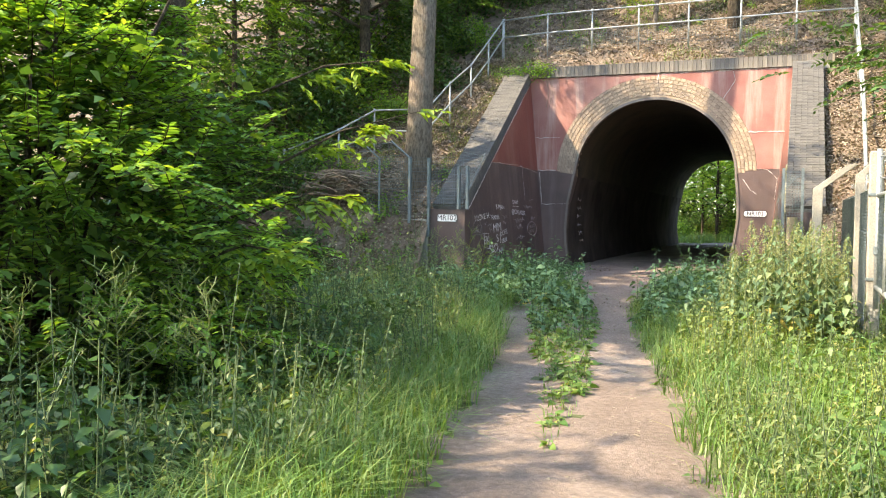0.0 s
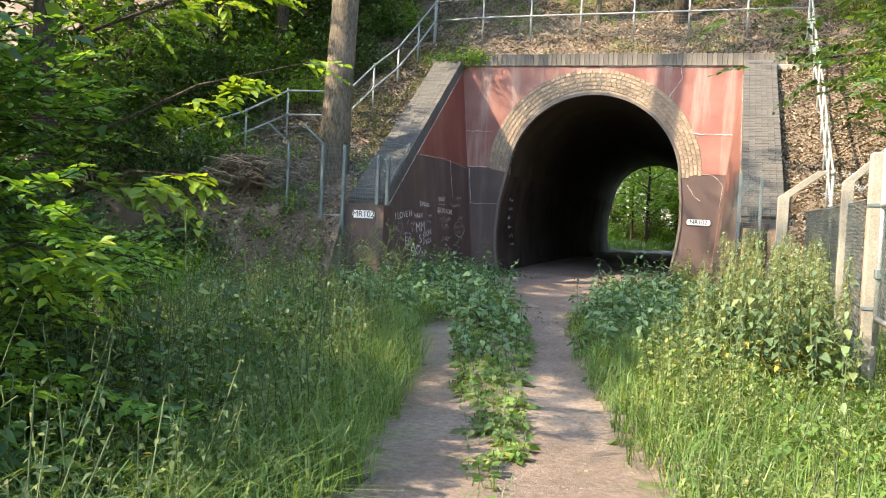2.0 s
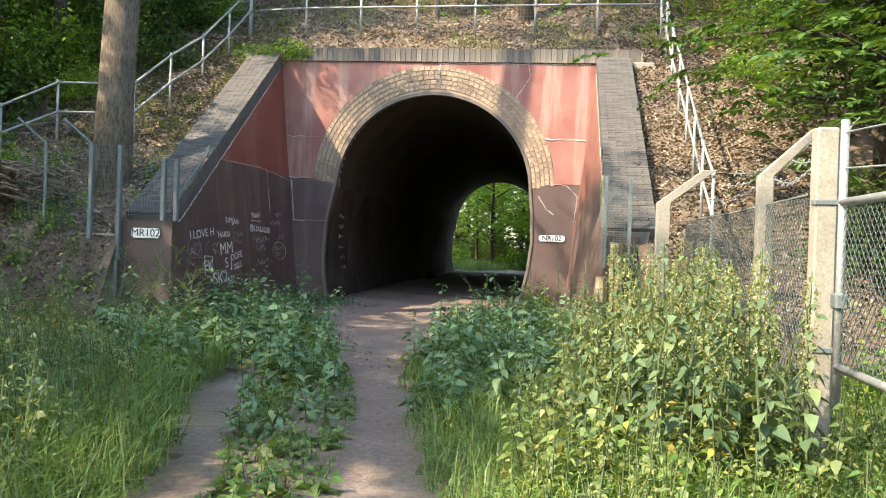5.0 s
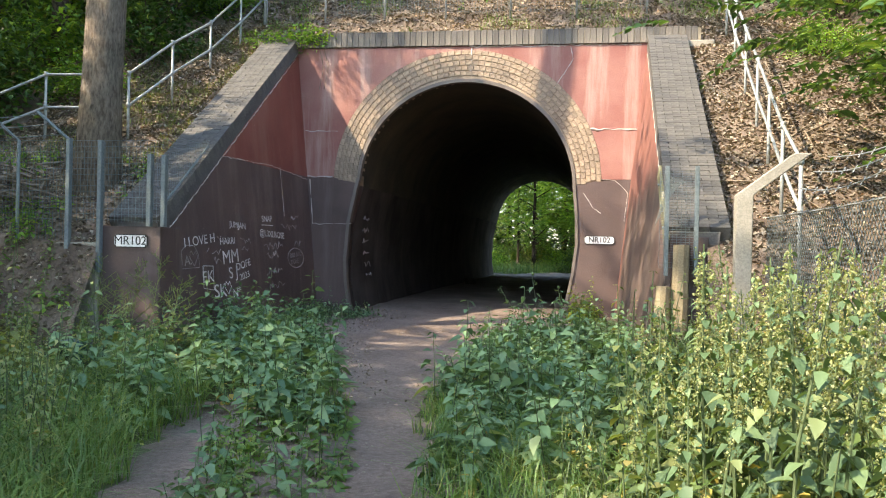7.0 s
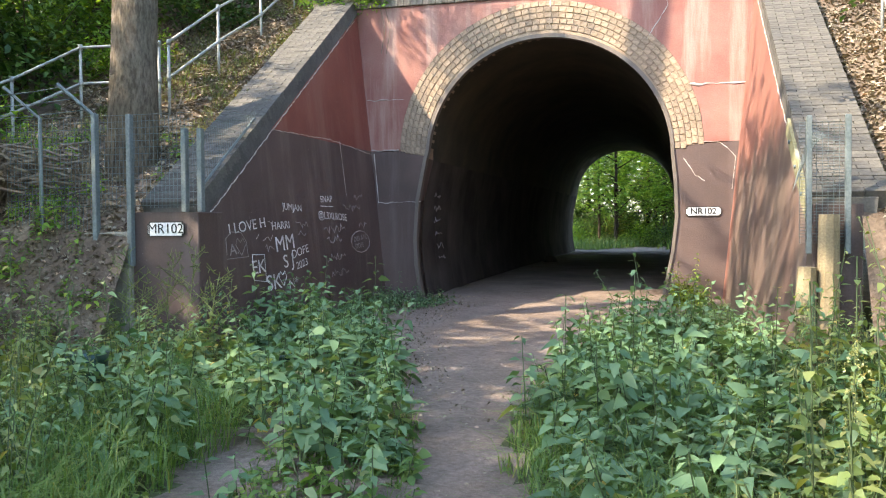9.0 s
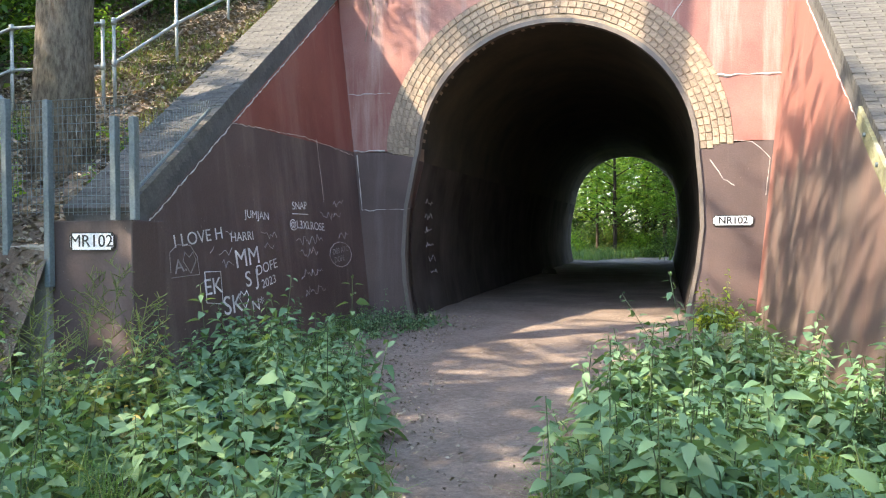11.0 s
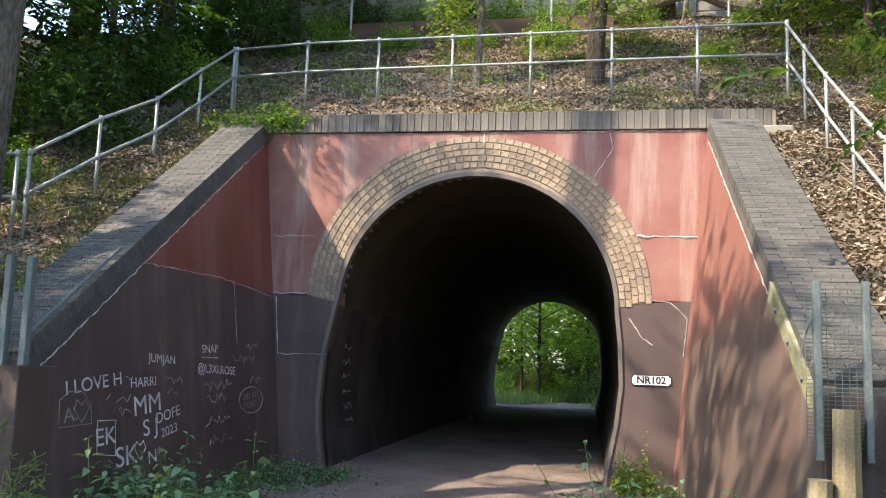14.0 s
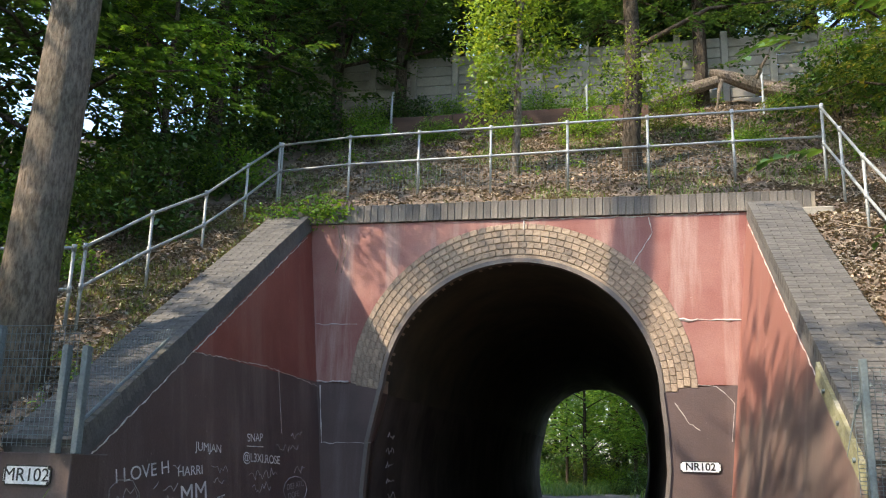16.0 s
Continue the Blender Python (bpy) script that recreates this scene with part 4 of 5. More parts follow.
def tree(name, label, height, trunk_r, crown_lo, crown_r, n_clumps, per, leaf, size, bark="dark_bark", seed=1, lean=(0, 0), limbs=9, flat=0.3, spread=0.5, foot=0.6):
    """A tapered trunk with limbs and a crown of leaf sprays; its foot is at the origin."""
    r = np.random.default_rng(seed)
    t = thing(name, label, "tree")
    bm = bmesh.new()
    k = 8
    pts = [(lean[0] * (i / k) ** 1.3 + r.normal(0, 0.03) * (i > 0), lean[1] * (i / k) ** 1.3 + r.normal(0, 0.03) * (i > 0), -foot + (height + foot) * i / k) for i in range(k + 1)]
    rad = [trunk_r * (1.25 if i == 0 else 1.0) * (1 - 0.75 * (i / k) ** 1.5) for i in range(k + 1)]
    tube(bm, pts, rad, 12)
    part("trunk", bm, bark, t, smooth=True)
    tips = []
    for i in range(limbs):
        z = crown_lo + (height - crown_lo) * (i + 0.3) / limbs
        a = i * 2.4 + r.uniform(-0.4, 0.4)
        ln = crown_r * r.uniform(0.55, 1.0) * (1.0 - 0.45 * (i / limbs))
        f = z / height
        o = Vector((lean[0] * f ** 1.3, lean[1] * f ** 1.3, z))
        e = o + Vector((math.cos(a) * ln, math.sin(a) * ln, ln * r.uniform(0.05, 0.5)))
        mid = (o + e) / 2 + Vector((0, 0, ln * 0.12))
        bm = bmesh.new()
        tube(bm, [o, mid, e], [trunk_r * 0.34, trunk_r * 0.2, 0.012], 6)
        part("limb", bm, bark, t, smooth=True)
        tips += [(o, mid, e)]

    def place(n):
        out = []
        for _ in range(n):
            o, mid, e = tips[r.integers(len(tips))]
            q = r.uniform(0.3, 1.08)
            c = o.lerp(mid, q * 2) if q < 0.5 else mid.lerp(e, q * 2 - 1)
            out.append((c.x + r.normal(0, 0.16) * crown_r, c.y + r.normal(0, 0.16) * crown_r, c.z + r.normal(0, 0.13) * crown_r))
        return np.array(out)

    if flat > 1:
        v, f = leaves(sprays(n_clumps, per, spread, flat, place, r), size, r=r)
    else:                                           # layered, drooping twigs
        st = place(n_clumps * per // 14)
        out = st * np.array([[1, 1, 0]]) / (np.linalg.norm(st[:, :2], axis=1)[:, None] + 0.3)
        v, f, tw = leafy_twigs(st - out * spread * 0.5, out + r.normal(0, 0.45, st.shape) * np.array([[1, 1, 0.35]]) + np.array([[0, 0, 0.12]]), spread * 1.7, 15, size * 0.95, r)
    arrays("crown", v, f, leaf, t)
    return t


# the tall tree beside the wing wall
big = tree("tree", "tall tree with a straight bare grey-brown trunk behind the mesh fence", 18, 0.31, 12.0, 3.2, 130, 45, "wood_leaf", 0.16, "bark", 3, (1.0, 0.3), foot=0.8)
big.location = (-4.78, -5.3, 1.9)
bm = bmesh.new()
tube(bm, [(0.1, -0.2, 5.2), (0.7, -0.6, 5.6), (1.3, -0.8, 5.5)], [0.05, 0.03, 0.01], 5)
part("limb", bm, "bark", big)
# low branch above the view, added so its leaves dapple the portal with shade
bm = bmesh.new()
tube(bm, [(0.4, 0.1, 7.6), (-0.9, 0.3, 8.7), (-2.6, 0.7, 9.6)], [0.09, 0.06, 0.015], 6)
part("limb", bm, "bark", big, smooth=True)
low_r = np.random.default_rng(33)
c = sprays(58, 40, 0.3, 0.4, lambda n: np.stack([low_r.normal(-1.9, 0.75, n), low_r.normal(0.45, 0.6, n), low_r.normal(9.2, 0.4, n)], 1), low_r)
v, f = leaves(c, 0.15, r=low_r)
arrays("shade_branch_foliage", v, f, "wood_leaf", big)

# woodland trees: four kinds, repeated round the place
kinds = [tree("tree", "dark woodland tree with layered leafy branches", 11, 0.2, 1.6, 4.4, 275, 36, "wood_leaf", 0.225, seed=11, limbs=18, spread=0.6),
         tree("tree", "broad woodland tree with drooping leafy branches", 13, 0.26, 2.4, 5.2, 310, 36, "wood_leaf", 0.24, seed=12, limbs=20, spread=0.65),
         tree("tree", "slender woodland tree with light green leaves", 10, 0.12, 1.4, 3.2, 250, 36, "bush", 0.175, seed=13, limbs=16),
         tree("tree", "young tree with olive and yellowing leaves", 6.5, 0.1, 0.8, 2.6, 260, 40, "gold_leaf", 0.13, seed=14, limbs=14)]
# those at y 19 to 25 are added to shade the tunnel's far exit
spots = [(0, -8.6, -0.5, 0.9), (1, -11.5, 3.5, 1.0), (0, -7.6, 4.0, 0.9), (0, -14, -3, 1.1), (1, -17, 2, 1.0), (2, -7.4, 1.6, 0.7), (2, -10.5, -4.5, 0.8),
         (1, -5.0, 11.4, 1.0), (0, -1.5, 11.0, 0.95), (1, 3.0, 11.6, 1.0), (0, 7.0, 11.2, 1.0), (2, -9, 7.6, 1.0), (1, -13, 9, 1.1), (1, 11, 10, 1.0), (1, -10.5, 5.6, 1.0), (0, -12.5, 0.5, 1.1), (1, -16, 6, 1.2), (0, -6.2, 8.3, 0.85), (0, -4.6, 9.2, 0.9), (0, 3.7, 9.35, 0.95), (1, 9.6, 9.0, 0.8), (0, 0.8, 12.5, 1.1), (1, -8, 13, 1.1), (0, 5, 13.5, 1.1), (1, -6.5, 20, 1.0), (0, -1.5, 20.6, 1.1), (1, 3.2, 19.6, 1.0), (0, -11, 20, 1.1), (0, -3.0, 23.6, 1.0), (1, -8.5, 24, 1.0), (0, 2.6, 24.2, 1.0), (1, -14, 24, 1.1),
         (3, 6.9, 3.4, 1.0), (3, 9.2, 2.2, 1.1), (0, 7.9, -4.6, 0.76), (0, 7.5, -7.0, 0.85), (0, 8.4, -5.0, 0.7), (1, 8.6, -9.4, 0.7), (0, -3.2, 10.9, 0.8), (0, 1.2, 10.8, 0.75), (0, 4.6, 10.9, 0.8), (2, 8.4, 7.6, 0.7), (1, -7.8, 7.0, 0.8), (0, 11.5, -8, 1.0), (1, 13, -2, 1.0), (2, 9.2, -12.5, 0.75), (1, 14, 5, 1.0),
         (0, 11.5, -17, 1.0), (0, -12.0, -9.5, 1.0), (1, -13.5, -14.5, 1.0), (1, 13.5, -23, 1.1), (2, 8.5, -28, 1.0)]
used = set()
turner = random.Random(4)
for k, x, y, s in spots:
    on_bank = y > -9.4 and abs(x) > 3.9 or y > 0.4
    z = float(slope_z(np.array(x), np.array(y))) if on_bank else float(ground_z(np.array(x), np.array(y)))
    z = max(z, -0.4)
    m = pose(x, y, z, 0, 0, turner.uniform(0, 360))
    if k in used:
        t = copy_thing(kinds[k], m)
    else:
        t = kinds[k]
        t.matrix_basis = m
        used.add(k)
    t.scale = (s, s, s)

# trees behind the walker and on the sunny side, added mostly unseen to cast shade
for k, x, y, s in ((1, -9.4, -18.4, 0.9), (0, -4.2, -29.5, 0.9), (0, -5.3, -25.0, 0.66), (1, -15.5, -33.5, 1.1), (0, -1.5, -33, 1.1), (1, 4, -36, 1.1), (0, -17, -27, 1.2), (1, -18, -18, 1.2), (0, 9.5, -34, 1.1)):
    t = copy_thing(kinds[k], pose(x, y, -0.3, 0, 0, turner.uniform(0, 360)))
    t.scale = (s, s, s)

# two high crowns out of view, added to shade track, nettles and wing wall
tall = tree("tree", "unseen tall tree with a high open crown, added to shade the track", 14, 0.2, 6.8, 4.2, 210, 36, "wood_leaf", 0.2, seed=15, limbs=12)
tall.location = (-7.3, -10.9, -0.35)
second = copy_thing(tall, pose(-7.2, -17.7, -0.35, 0, 0, 130))

# beyond the tunnel
for k, x, y, s in ((2, -0.9, 34.5, 0.9), (2, 2.4, 36, 1.0), (2, 3.6, 34, 0.9), (1, 5.5, 39, 1.0), (0, -6, 43, 1.0), (2, -3.4, 45, 1.0), (1, 1, 52, 0.8), (2, -9, 38, 1.0), (0, 9, 36, 1.0), (1, -4, 58, 0.8), (0, 6, 56, 0.9), (1, -12, 60, 1.1), (1, 2, 64, 1.0), (1, 12, 60, 1.1), (0, -8, 52, 1.0), (2, -2.0, 36.5, 0.7), (2, -1.2, 40, 1.0), (2, 1.7, 41, 1.1), (2, 0.5, 47, 1.2), (2, -3.2, 49, 1.2), (1, 2.6, 59, 1.0), (1, -2.2, 67, 1.2), (0, 0.2, 55, 1.1), (0, 3, 44, 0.8), (1, -16, 50, 1.1), (1, 15, 48, 1.1)):
    t = copy_thing(kinds[k], pose(x, y, -0.2, 0, 0, turner.uniform(0, 360)))
    t.scale = (s, s, s)


def shrub(label, leaf, n, per, seed, wide=1.3, high=1.5, size=0.13):
    """A low shrub: stems and a ragged dome of leaf sprays, foot at the origin."""
    r = np.random.default_rng(seed)
    t = thing("shrub", label, "shrub", "undergrowth shrubs")
    for i in range(6):
        a = i * 1.05 + r.uniform(0, 0.5)
        bm = bmesh.new()
        tube(bm, [(0, 0, -0.4), (math.cos(a) * wide * 0.3, math.sin(a) * wide * 0.3, high * 0.5), (math.cos(a) * wide * 0.7, math.sin(a) * wide * 0.7, high * 0.85)], [0.03, 0.018, 0.005], 5)
        part("stem", bm, "dark_bark", t)

    def dome(k):
        a, q = r.uniform(0, 6.28, k), r.uniform(0, 1, k)
        w = wide * np.sqrt(1 - q ** 2 * 0.8) * r.uniform(0.45, 1.0, k)
        return np.stack([np.cos(a) * w, np.sin(a) * w, 0.05 + q * high * r.uniform(0.7, 1.1, k)], 1)

    v, f = leaves(sprays(n, per, 0.24, 0.4, dome, r), size, r=r)
    arrays("foliage", v, f, leaf, t)
    return t


shrubs = [shrub("dark green undergrowth shrub on the bank", "wood_leaf", 90, 34, 71), shrub("mid green undergrowth shrub", "bush", 74, 34, 72, 1.1, 1.1, 0.11), shrub("olive undergrowth shrub with thin sprays", "gold_leaf", 66, 30, 73, 1.0, 1.2, 0.1)]
seen_kind = set()
for k, x, y, s in ((0, -6.8, -0.3, 1.0), (0, -9.5, -3.5, 1.5), (0, -11.5, -5, 1.7), (1, -8.8, -0.8, 1.3), (0, -10.5, -0.5, 1.7), (0, -13, -2.5, 1.9), (1, -9.6, 1.6, 1.5), (0, -12.2, -8.0, 1.6), (0, -7.4, 1.8, 1.2), (1, -6.4, 2.6, 0.9), (0, -8.6, -2.6, 1.1), (1, -8.2, -4.6, 1.0), (0, -9.8, -6.2, 1.3), (1, -6.9, -2.1, 0.7), (0, -10.5, -8.4, 1.2), (1, -7.6, -8.2, 1.0), (0, -6.9, -7.4, 0.9), (0, -7.8, -6.2, 0.8), (1, -6.1, -8.7, 0.7), (0, -9.0, -8.6, 1.1), (2, -5.9, -7.9, 0.5), (0, -8.4, -11, 1.4), (1, -6.2, -11.8, 1.0), (0, -4.9, -14.6, 1.2), (1, -4.4, -12.6, 0.9), (0, -5.6, -16.6, 1.4),
                   (1, -6.8, 9.0, 0.7), (1, -5.4, 9.0, 0.6), (0, -4.3, 9.1, 0.6), (1, -3.1, 9.1, 0.6), (0, -1.8, 9.0, 0.55), (1, -0.6, 9.1, 0.62), (1, 0.6, 9.0, 0.58), (0, 1.8, 9.2, 0.55), (1, 3.0, 9.3, 0.6), (2, 6.8, 8.2, 0.6), (0, 8.0, 9.0, 0.9), (1, 5.4, 8.0, 0.4), (0, -6.6, 6.2, 1.2), (1, -4.6, 6.4, 0.6), (1, -2.9, 6.5, 0.5), (0, -7.8, 5.0, 1.2), (1, -1.0, 6.6, 0.5), (1, 0.8, 6.4, 0.6), (2, 2.6, 6.3, 0.5), (1, 4.2, 4.2, 0.45), (0, 6.6, 6.8, 1.1), (0, 8.2, 5.0, 1.2), (2, 6.4, 3.0, 0.7), (0, 7.4, 1.4, 0.9), (1, 6.6, -0.6, 0.6), (0, 8.0, -2.4, 1.1),
                   (0, 7.2, -6.8, 0.9), (0, 8.0, -9.2, 1.2), (1, 6.6, -10.8, 0.9), (0, 7.0, -13.8, 1.1), (1, 7.4, -17.5, 1.1), (0, 6.8, -20.8, 1.0),
                   (1, -3.5, 33, 1.2), (1, 0.4, 37, 1.1), (1, 4.6, 36, 1.2), (2, -1.8, 40, 1.4), (1, 2.6, 42, 1.3), (1, -6.5, 35, 1.3), (1, 7.0, 33, 1.3), (2, -5, 48, 1.8), (2, 4, 49, 1.8), (2, 0, 55, 2.0), (1, -5.5, 41, 1.4), (1, 1.2, 47, 1.6), (1, -2.2, 52, 1.8), (0, 2.0, 33, 1.0), (0, 4.2, 40, 1.6), (0, -3.2, 38.5, 1.3), (1, -1.4, 45, 1.6), (0, 6.5, 45, 1.8), (0, -8, 45, 1.8), (0, -3, 46, 2.4), (0, 1.6, 49, 2.8), (0, 5.5, 48, 2.6), (0, -7, 50, 2.8), (0, -1.5, 41.5, 1.6)):
    on_bank = (y > -9.4 and abs(x) > 3.9 or y > 0.4) and y < 27
    z = max(-0.35, float(slope_z(np.array(x), np.array(y)))) if on_bank else float(ground_z(np.array(x), np.array(y)))
    m = pose(x, y, z, 0, 0, turner.uniform(0, 360))
    if k in seen_kind:
        t = copy_thing(shrubs[k], m)
    else:
        t = shrubs[k]
        t.matrix_basis = m
        seen_kind.add(k)
    t.scale = (s, s, s)

# small trees on the bank top
thin = tree("tree", "thin young tree with hanging bright yellow-green leaves", 6.6, 0.09, 2.6, 1.1, 150, 34, "bright_leaf", 0.12, "bark", 21, (0.1, 0), 11, flat=1.4, spread=0.24)
thin.location = (-0.42, 3.0, 6.9)
hang = np.random.default_rng(3)
c = np.repeat(np.stack([hang.normal(-0.55, 0.25, 60), hang.normal(-0.3, 0.25, 60), hang.uniform(0.9, 4.6, 60)], 1), 42, 0)
c = c + hang.normal(0, 1, c.shape) * np.array([0.13, 0.13, 0.2])
v, f = leaves(c, 0.105, 1.2, r=hang)
arrays("hanging_spray", v, f, "bright_leaf", thin)
stub = tree("tree", "dark tree trunk with a tuft of young shoots at its foot", 9, 0.19, 2.3, 3.2, 200, 42, "wood_leaf", 0.13, "dark_bark", 22, (0, 0), 11)
stub.location = (1.86, 3.1, 7.0)
c = sprays(34, 40, 0.3, 0.5, lambda n: np.stack([hang.normal(0.05, 0.5, n), hang.normal(-0.2, 0.35, n), hang.normal(2.0, 0.35, n)], 1), hang)
v, f = leaves(c, 0.09, r=hang)
arrays("lower_foliage", v, f, "bright_leaf", stub)

# ---- the big bush beside the track ----
BX, BY = -2.75, -18.8


bush = thing("bush", "large dense leafy bush overhanging the grass verge", "bush")
b = np.random.default_rng(9)
for i in range(16):
    a, rr = b.uniform(0, 6.28), b.uniform(0.4, 1.0)
    ex, ey, top = math.cos(a) * rr * 2.0, math.sin(a) * rr * 1.4, b.uniform(2.2, 3.3)
    bm = bmesh.new()
    tube(bm, [(BX + ex * 0.2, BY + ey * 0.2, -0.5), (BX + ex * 0.5, BY + ey * 0.5, top * 0.55), (BX + ex, BY + ey, top)], [0.05, 0.03, 0.008], 6)
    part("stem", bm, "dark_bark", bush, smooth=True)


def bush_shell(n, lo=0.5):
    """Places in the outer part of a ragged, tiered dome."""
    a = b.uniform(0, 2 * np.pi, n)
    h = b.uniform(0.0, 1.0, n)
    tier = 0.86 + 0.2 * np.sin(h * 21 + 2.5 * np.sin(2 * a)) + 0.12 * np.sin(5 * a + 7 * h)
    wide = np.interp(h, [0, 0.2, 0.45, 0.7, 0.9, 1.0], [1.05, 1.05, 0.95, 0.74, 0.45, 0.15]) * tier * (lo + (1 - lo) * b.uniform(0, 1, n) ** 0.5)
    out = np.stack([np.cos(a), np.sin(a), 0.25 + 0.5 * h + b.normal(0, 0.25, n)], 1)
    return np.stack([BX + np.cos(a) * wide * 2.75, BY + np.sin(a) * wide * 2.35, -0.2 + h * 3.75], 1), out


starts, aims = bush_shell(3600)
v, f, tw = leafy_twigs(starts - aims * 0.25, aims + b.normal(0, 0.35, aims.shape), 0.5, 16, 0.105, b)
arrays("foliage", v, f, "bush", bush)
wires(tw, 0.004, "twig_mass", "dark_bark", bush)["kind"] = "stuff"
# inner leaves take the dark woodland colour, so the bush's inner shade is painted in
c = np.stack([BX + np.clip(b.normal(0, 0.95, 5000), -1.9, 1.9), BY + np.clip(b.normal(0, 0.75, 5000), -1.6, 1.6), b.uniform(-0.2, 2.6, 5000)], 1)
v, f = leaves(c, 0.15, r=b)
arrays("inner_shade_foliage", v, f, "wood_leaf", bush)
for x0, y0, z0, x1, y1, z1 in ((-1.0, -17.6, 1.6, 0.45, -17.3, 2.15), (-0.9, -17.9, 1.2, 0.3, -18.2, 1.35), (-1.3, -17.2, 2.4, -0.1, -16.9, 2.7), (-1.0, -18.6, 0.8, 0.1, -18.9, 0.9)):
    bm = bmesh.new()
    tube(bm, [(x0, y0, z0), ((x0 + x1) / 2, (y0 + y1) / 2, (z0 + z1) / 2 + 0.1), (x1, y1, z1)], [0.015, 0.01, 0.004], 5)
    part("twig", bm, "dark_bark", bush)
    q = b.uniform(0.2, 1, 14)[:, None]
    at = np.array([[x0, y0, z0]]) * (1 - q) + np.array([[x1, y1, z1]]) * q
    v, f, tw = leafy_twigs(at, np.array([[x1 - x0, y1 - y0, 0.1]]) + b.normal(0, 0.55, (14, 3)), 0.32, 10, 0.11, b)
    arrays("outer_spray", v, f, "bright_leaf", bush)["kind"] = "stuff"


# ---- low plants ----
def leaf7(base, d, side, up, s, w):
    """A pointed ovate leaf folded along its midrib, drooping at its tip."""
    p1, p2 = base + d * s * 0.26, base + d * s * 0.6 - up * s * 0.04
    return [base, p1 + side * s * w * 0.5 + up * s * 0.07, p2 + side * s * w * 0.36 + up * s * 0.02, base + d * s - up * s * 0.22, p2 - side * s * w * 0.36 + up * s * 0.02, p1 - side * s * w * 0.5 + up * s * 0.07, base + d * s * 0.46 - up * s * 0.05]


LEAF_FACES = np.array([[[0, 1, 2, 6], [6, 2, 3, 4], [0, 6, 4, 5]]])


def nettle_bed(name, spots_xy, height, leaf, label, size=0.11, pairs=9, seed=1, width=0.55, on=ground_z):
    """Upright plants with pairs of pointed leaves, as one bed."""
    r = np.random.default_rng(seed)
    V, sV = [], []
    for x, y in spots_xy:
        patch = 0.75 + 0.35 * math.sin(x * 2.1 + seed) * math.sin(y * 1.7 + 2.0 * seed) + 0.15 * math.sin(x * 5.3 + y * 4.1)
        h = height * r.uniform(0.5, 1.2) * patch * (1.6 if r.uniform() > 0.88 else 1.0)
        z0 = float(on(np.array(x), np.array(y))) - 0.02
        lean = np.array([r.normal(0, 0.17), r.normal(0, 0.17), 1.0]) * h
        a0 = r.uniform(0, 3.14)
        root = np.array([x, y, z0])
        sV.append((root, root + lean))
        for k in range(pairs):
            q = 0.22 + 0.78 * k / (pairs - 1)
            s = size * (1.25 - 0.85 * q ** 2) * r.uniform(0.55, 1.15)
            for turn in (0, math.pi):
                a = a0 + k * 1.57 + turn + r.normal(0, 0.25)
                tilt = r.normal(-0.12, 0.38)
                d = np.array([math.cos(a), math.sin(a), tilt])
                d /= np.linalg.norm(d)
                side = np.array([-math.sin(a), math.cos(a), r.normal(0, 0.35)])
                up = np.cross(d, side)
                V += leaf7(root + lean * q + d * s * 0.25, d, side, up, s, width)
    V = np.array(V).reshape(-1, 7, 3)
    n = len(V)
    f = np.arange(n)[:, None, None] * 7 + LEAF_FACES
    bed = arrays(name, V.reshape(-1, 3), f.reshape(-1, 4), leaf, None, label, "plants", "stuff")
    st = wires([(p, q) for p, q in sV], 0.004, "stems", "stem", bed)
    st["kind"] = "stuff"
    return bed


def scatter(n, x0, x1, y0, y1, keep, seed):
    r = np.random.default_rng(seed)
    x, y = r.uniform(x0, x1, n), r.uniform(y0, y1, n)
    k = keep(x, y)
    return np.stack([x[k], y[k]], 1)


def off_path(x, y, gap=0.0):
    gap = gap + 0.09 * np.sin(x * 6.1 + y * 3.3) * np.sin(y * 4.9) + 0.06 * np.sin(y * 13.0 + x * 7.0)
    right_ok = np.abs(x - path_right(y)) > half_right(y) + gap
    left_ok = (y > -9.6) | (np.abs(x - path_left(y)) > half_left(y) + gap)
    return right_ok & left_ok


def clear_walls(x, y):
    return np.where(y > -6.7, np.abs(x) < 2.95, True)


def left_of(x, y):
    return x < path_right(y)


nettle_bed("nettles", scatter(520, -3.1, 1.2, -11.0, -3.6, lambda x, y: off_path(x, y, 0.15) & left_of(x, y) & clear_walls(x, y) & ((x - path_right(y)) > -3.6 - 0.2 * (y + 8)) & ~((y > -11.6) & (y < -9.4) & (np.abs(x - path_left(y)) < 0.4)), 31), 0.72, "nettle", "bed of green nettles beside the track", 0.17, 11, 31, 0.54)
nettle_bed("nettles", scatter(600, -0.2, 3.9, -12.0, -4.4, lambda x, y: off_path(x, y, 0.12) & ~left_of(x, y) & clear_walls(x, y), 32), 0.72, "nettle", "dense bed of green nettles along the track", 0.17, 11, 32, 0.54)
nettle_bed("nettles", scatter(330, 2.5, 4.3, -14.4, -7.6, lambda x, y: x > 3.0 - 0.11 * (y + 9) * (y < -9) * -1, 33), 0.95, "weed", "tall pale sunlit weeds below the fence", 0.105, 12, 33, 0.6)
nettle_bed("nettles", scatter(260, -4.6, -2.2, -11.5, -6.9, lambda x, y: x < 5, 34), 0.8, "weed", "yellowish weeds in front of the pier", 0.1, 10, 34, 0.65)
nettle_bed("nettles", scatter(900, -4.5, 0.6, -15.5, -10.5, lambda x, y: off_path(x, y, 0.7) & left_of(x, y), 35), 0.55, "nettle", "weeds among long grass on the verge", 0.11, 8, 35, 0.5)
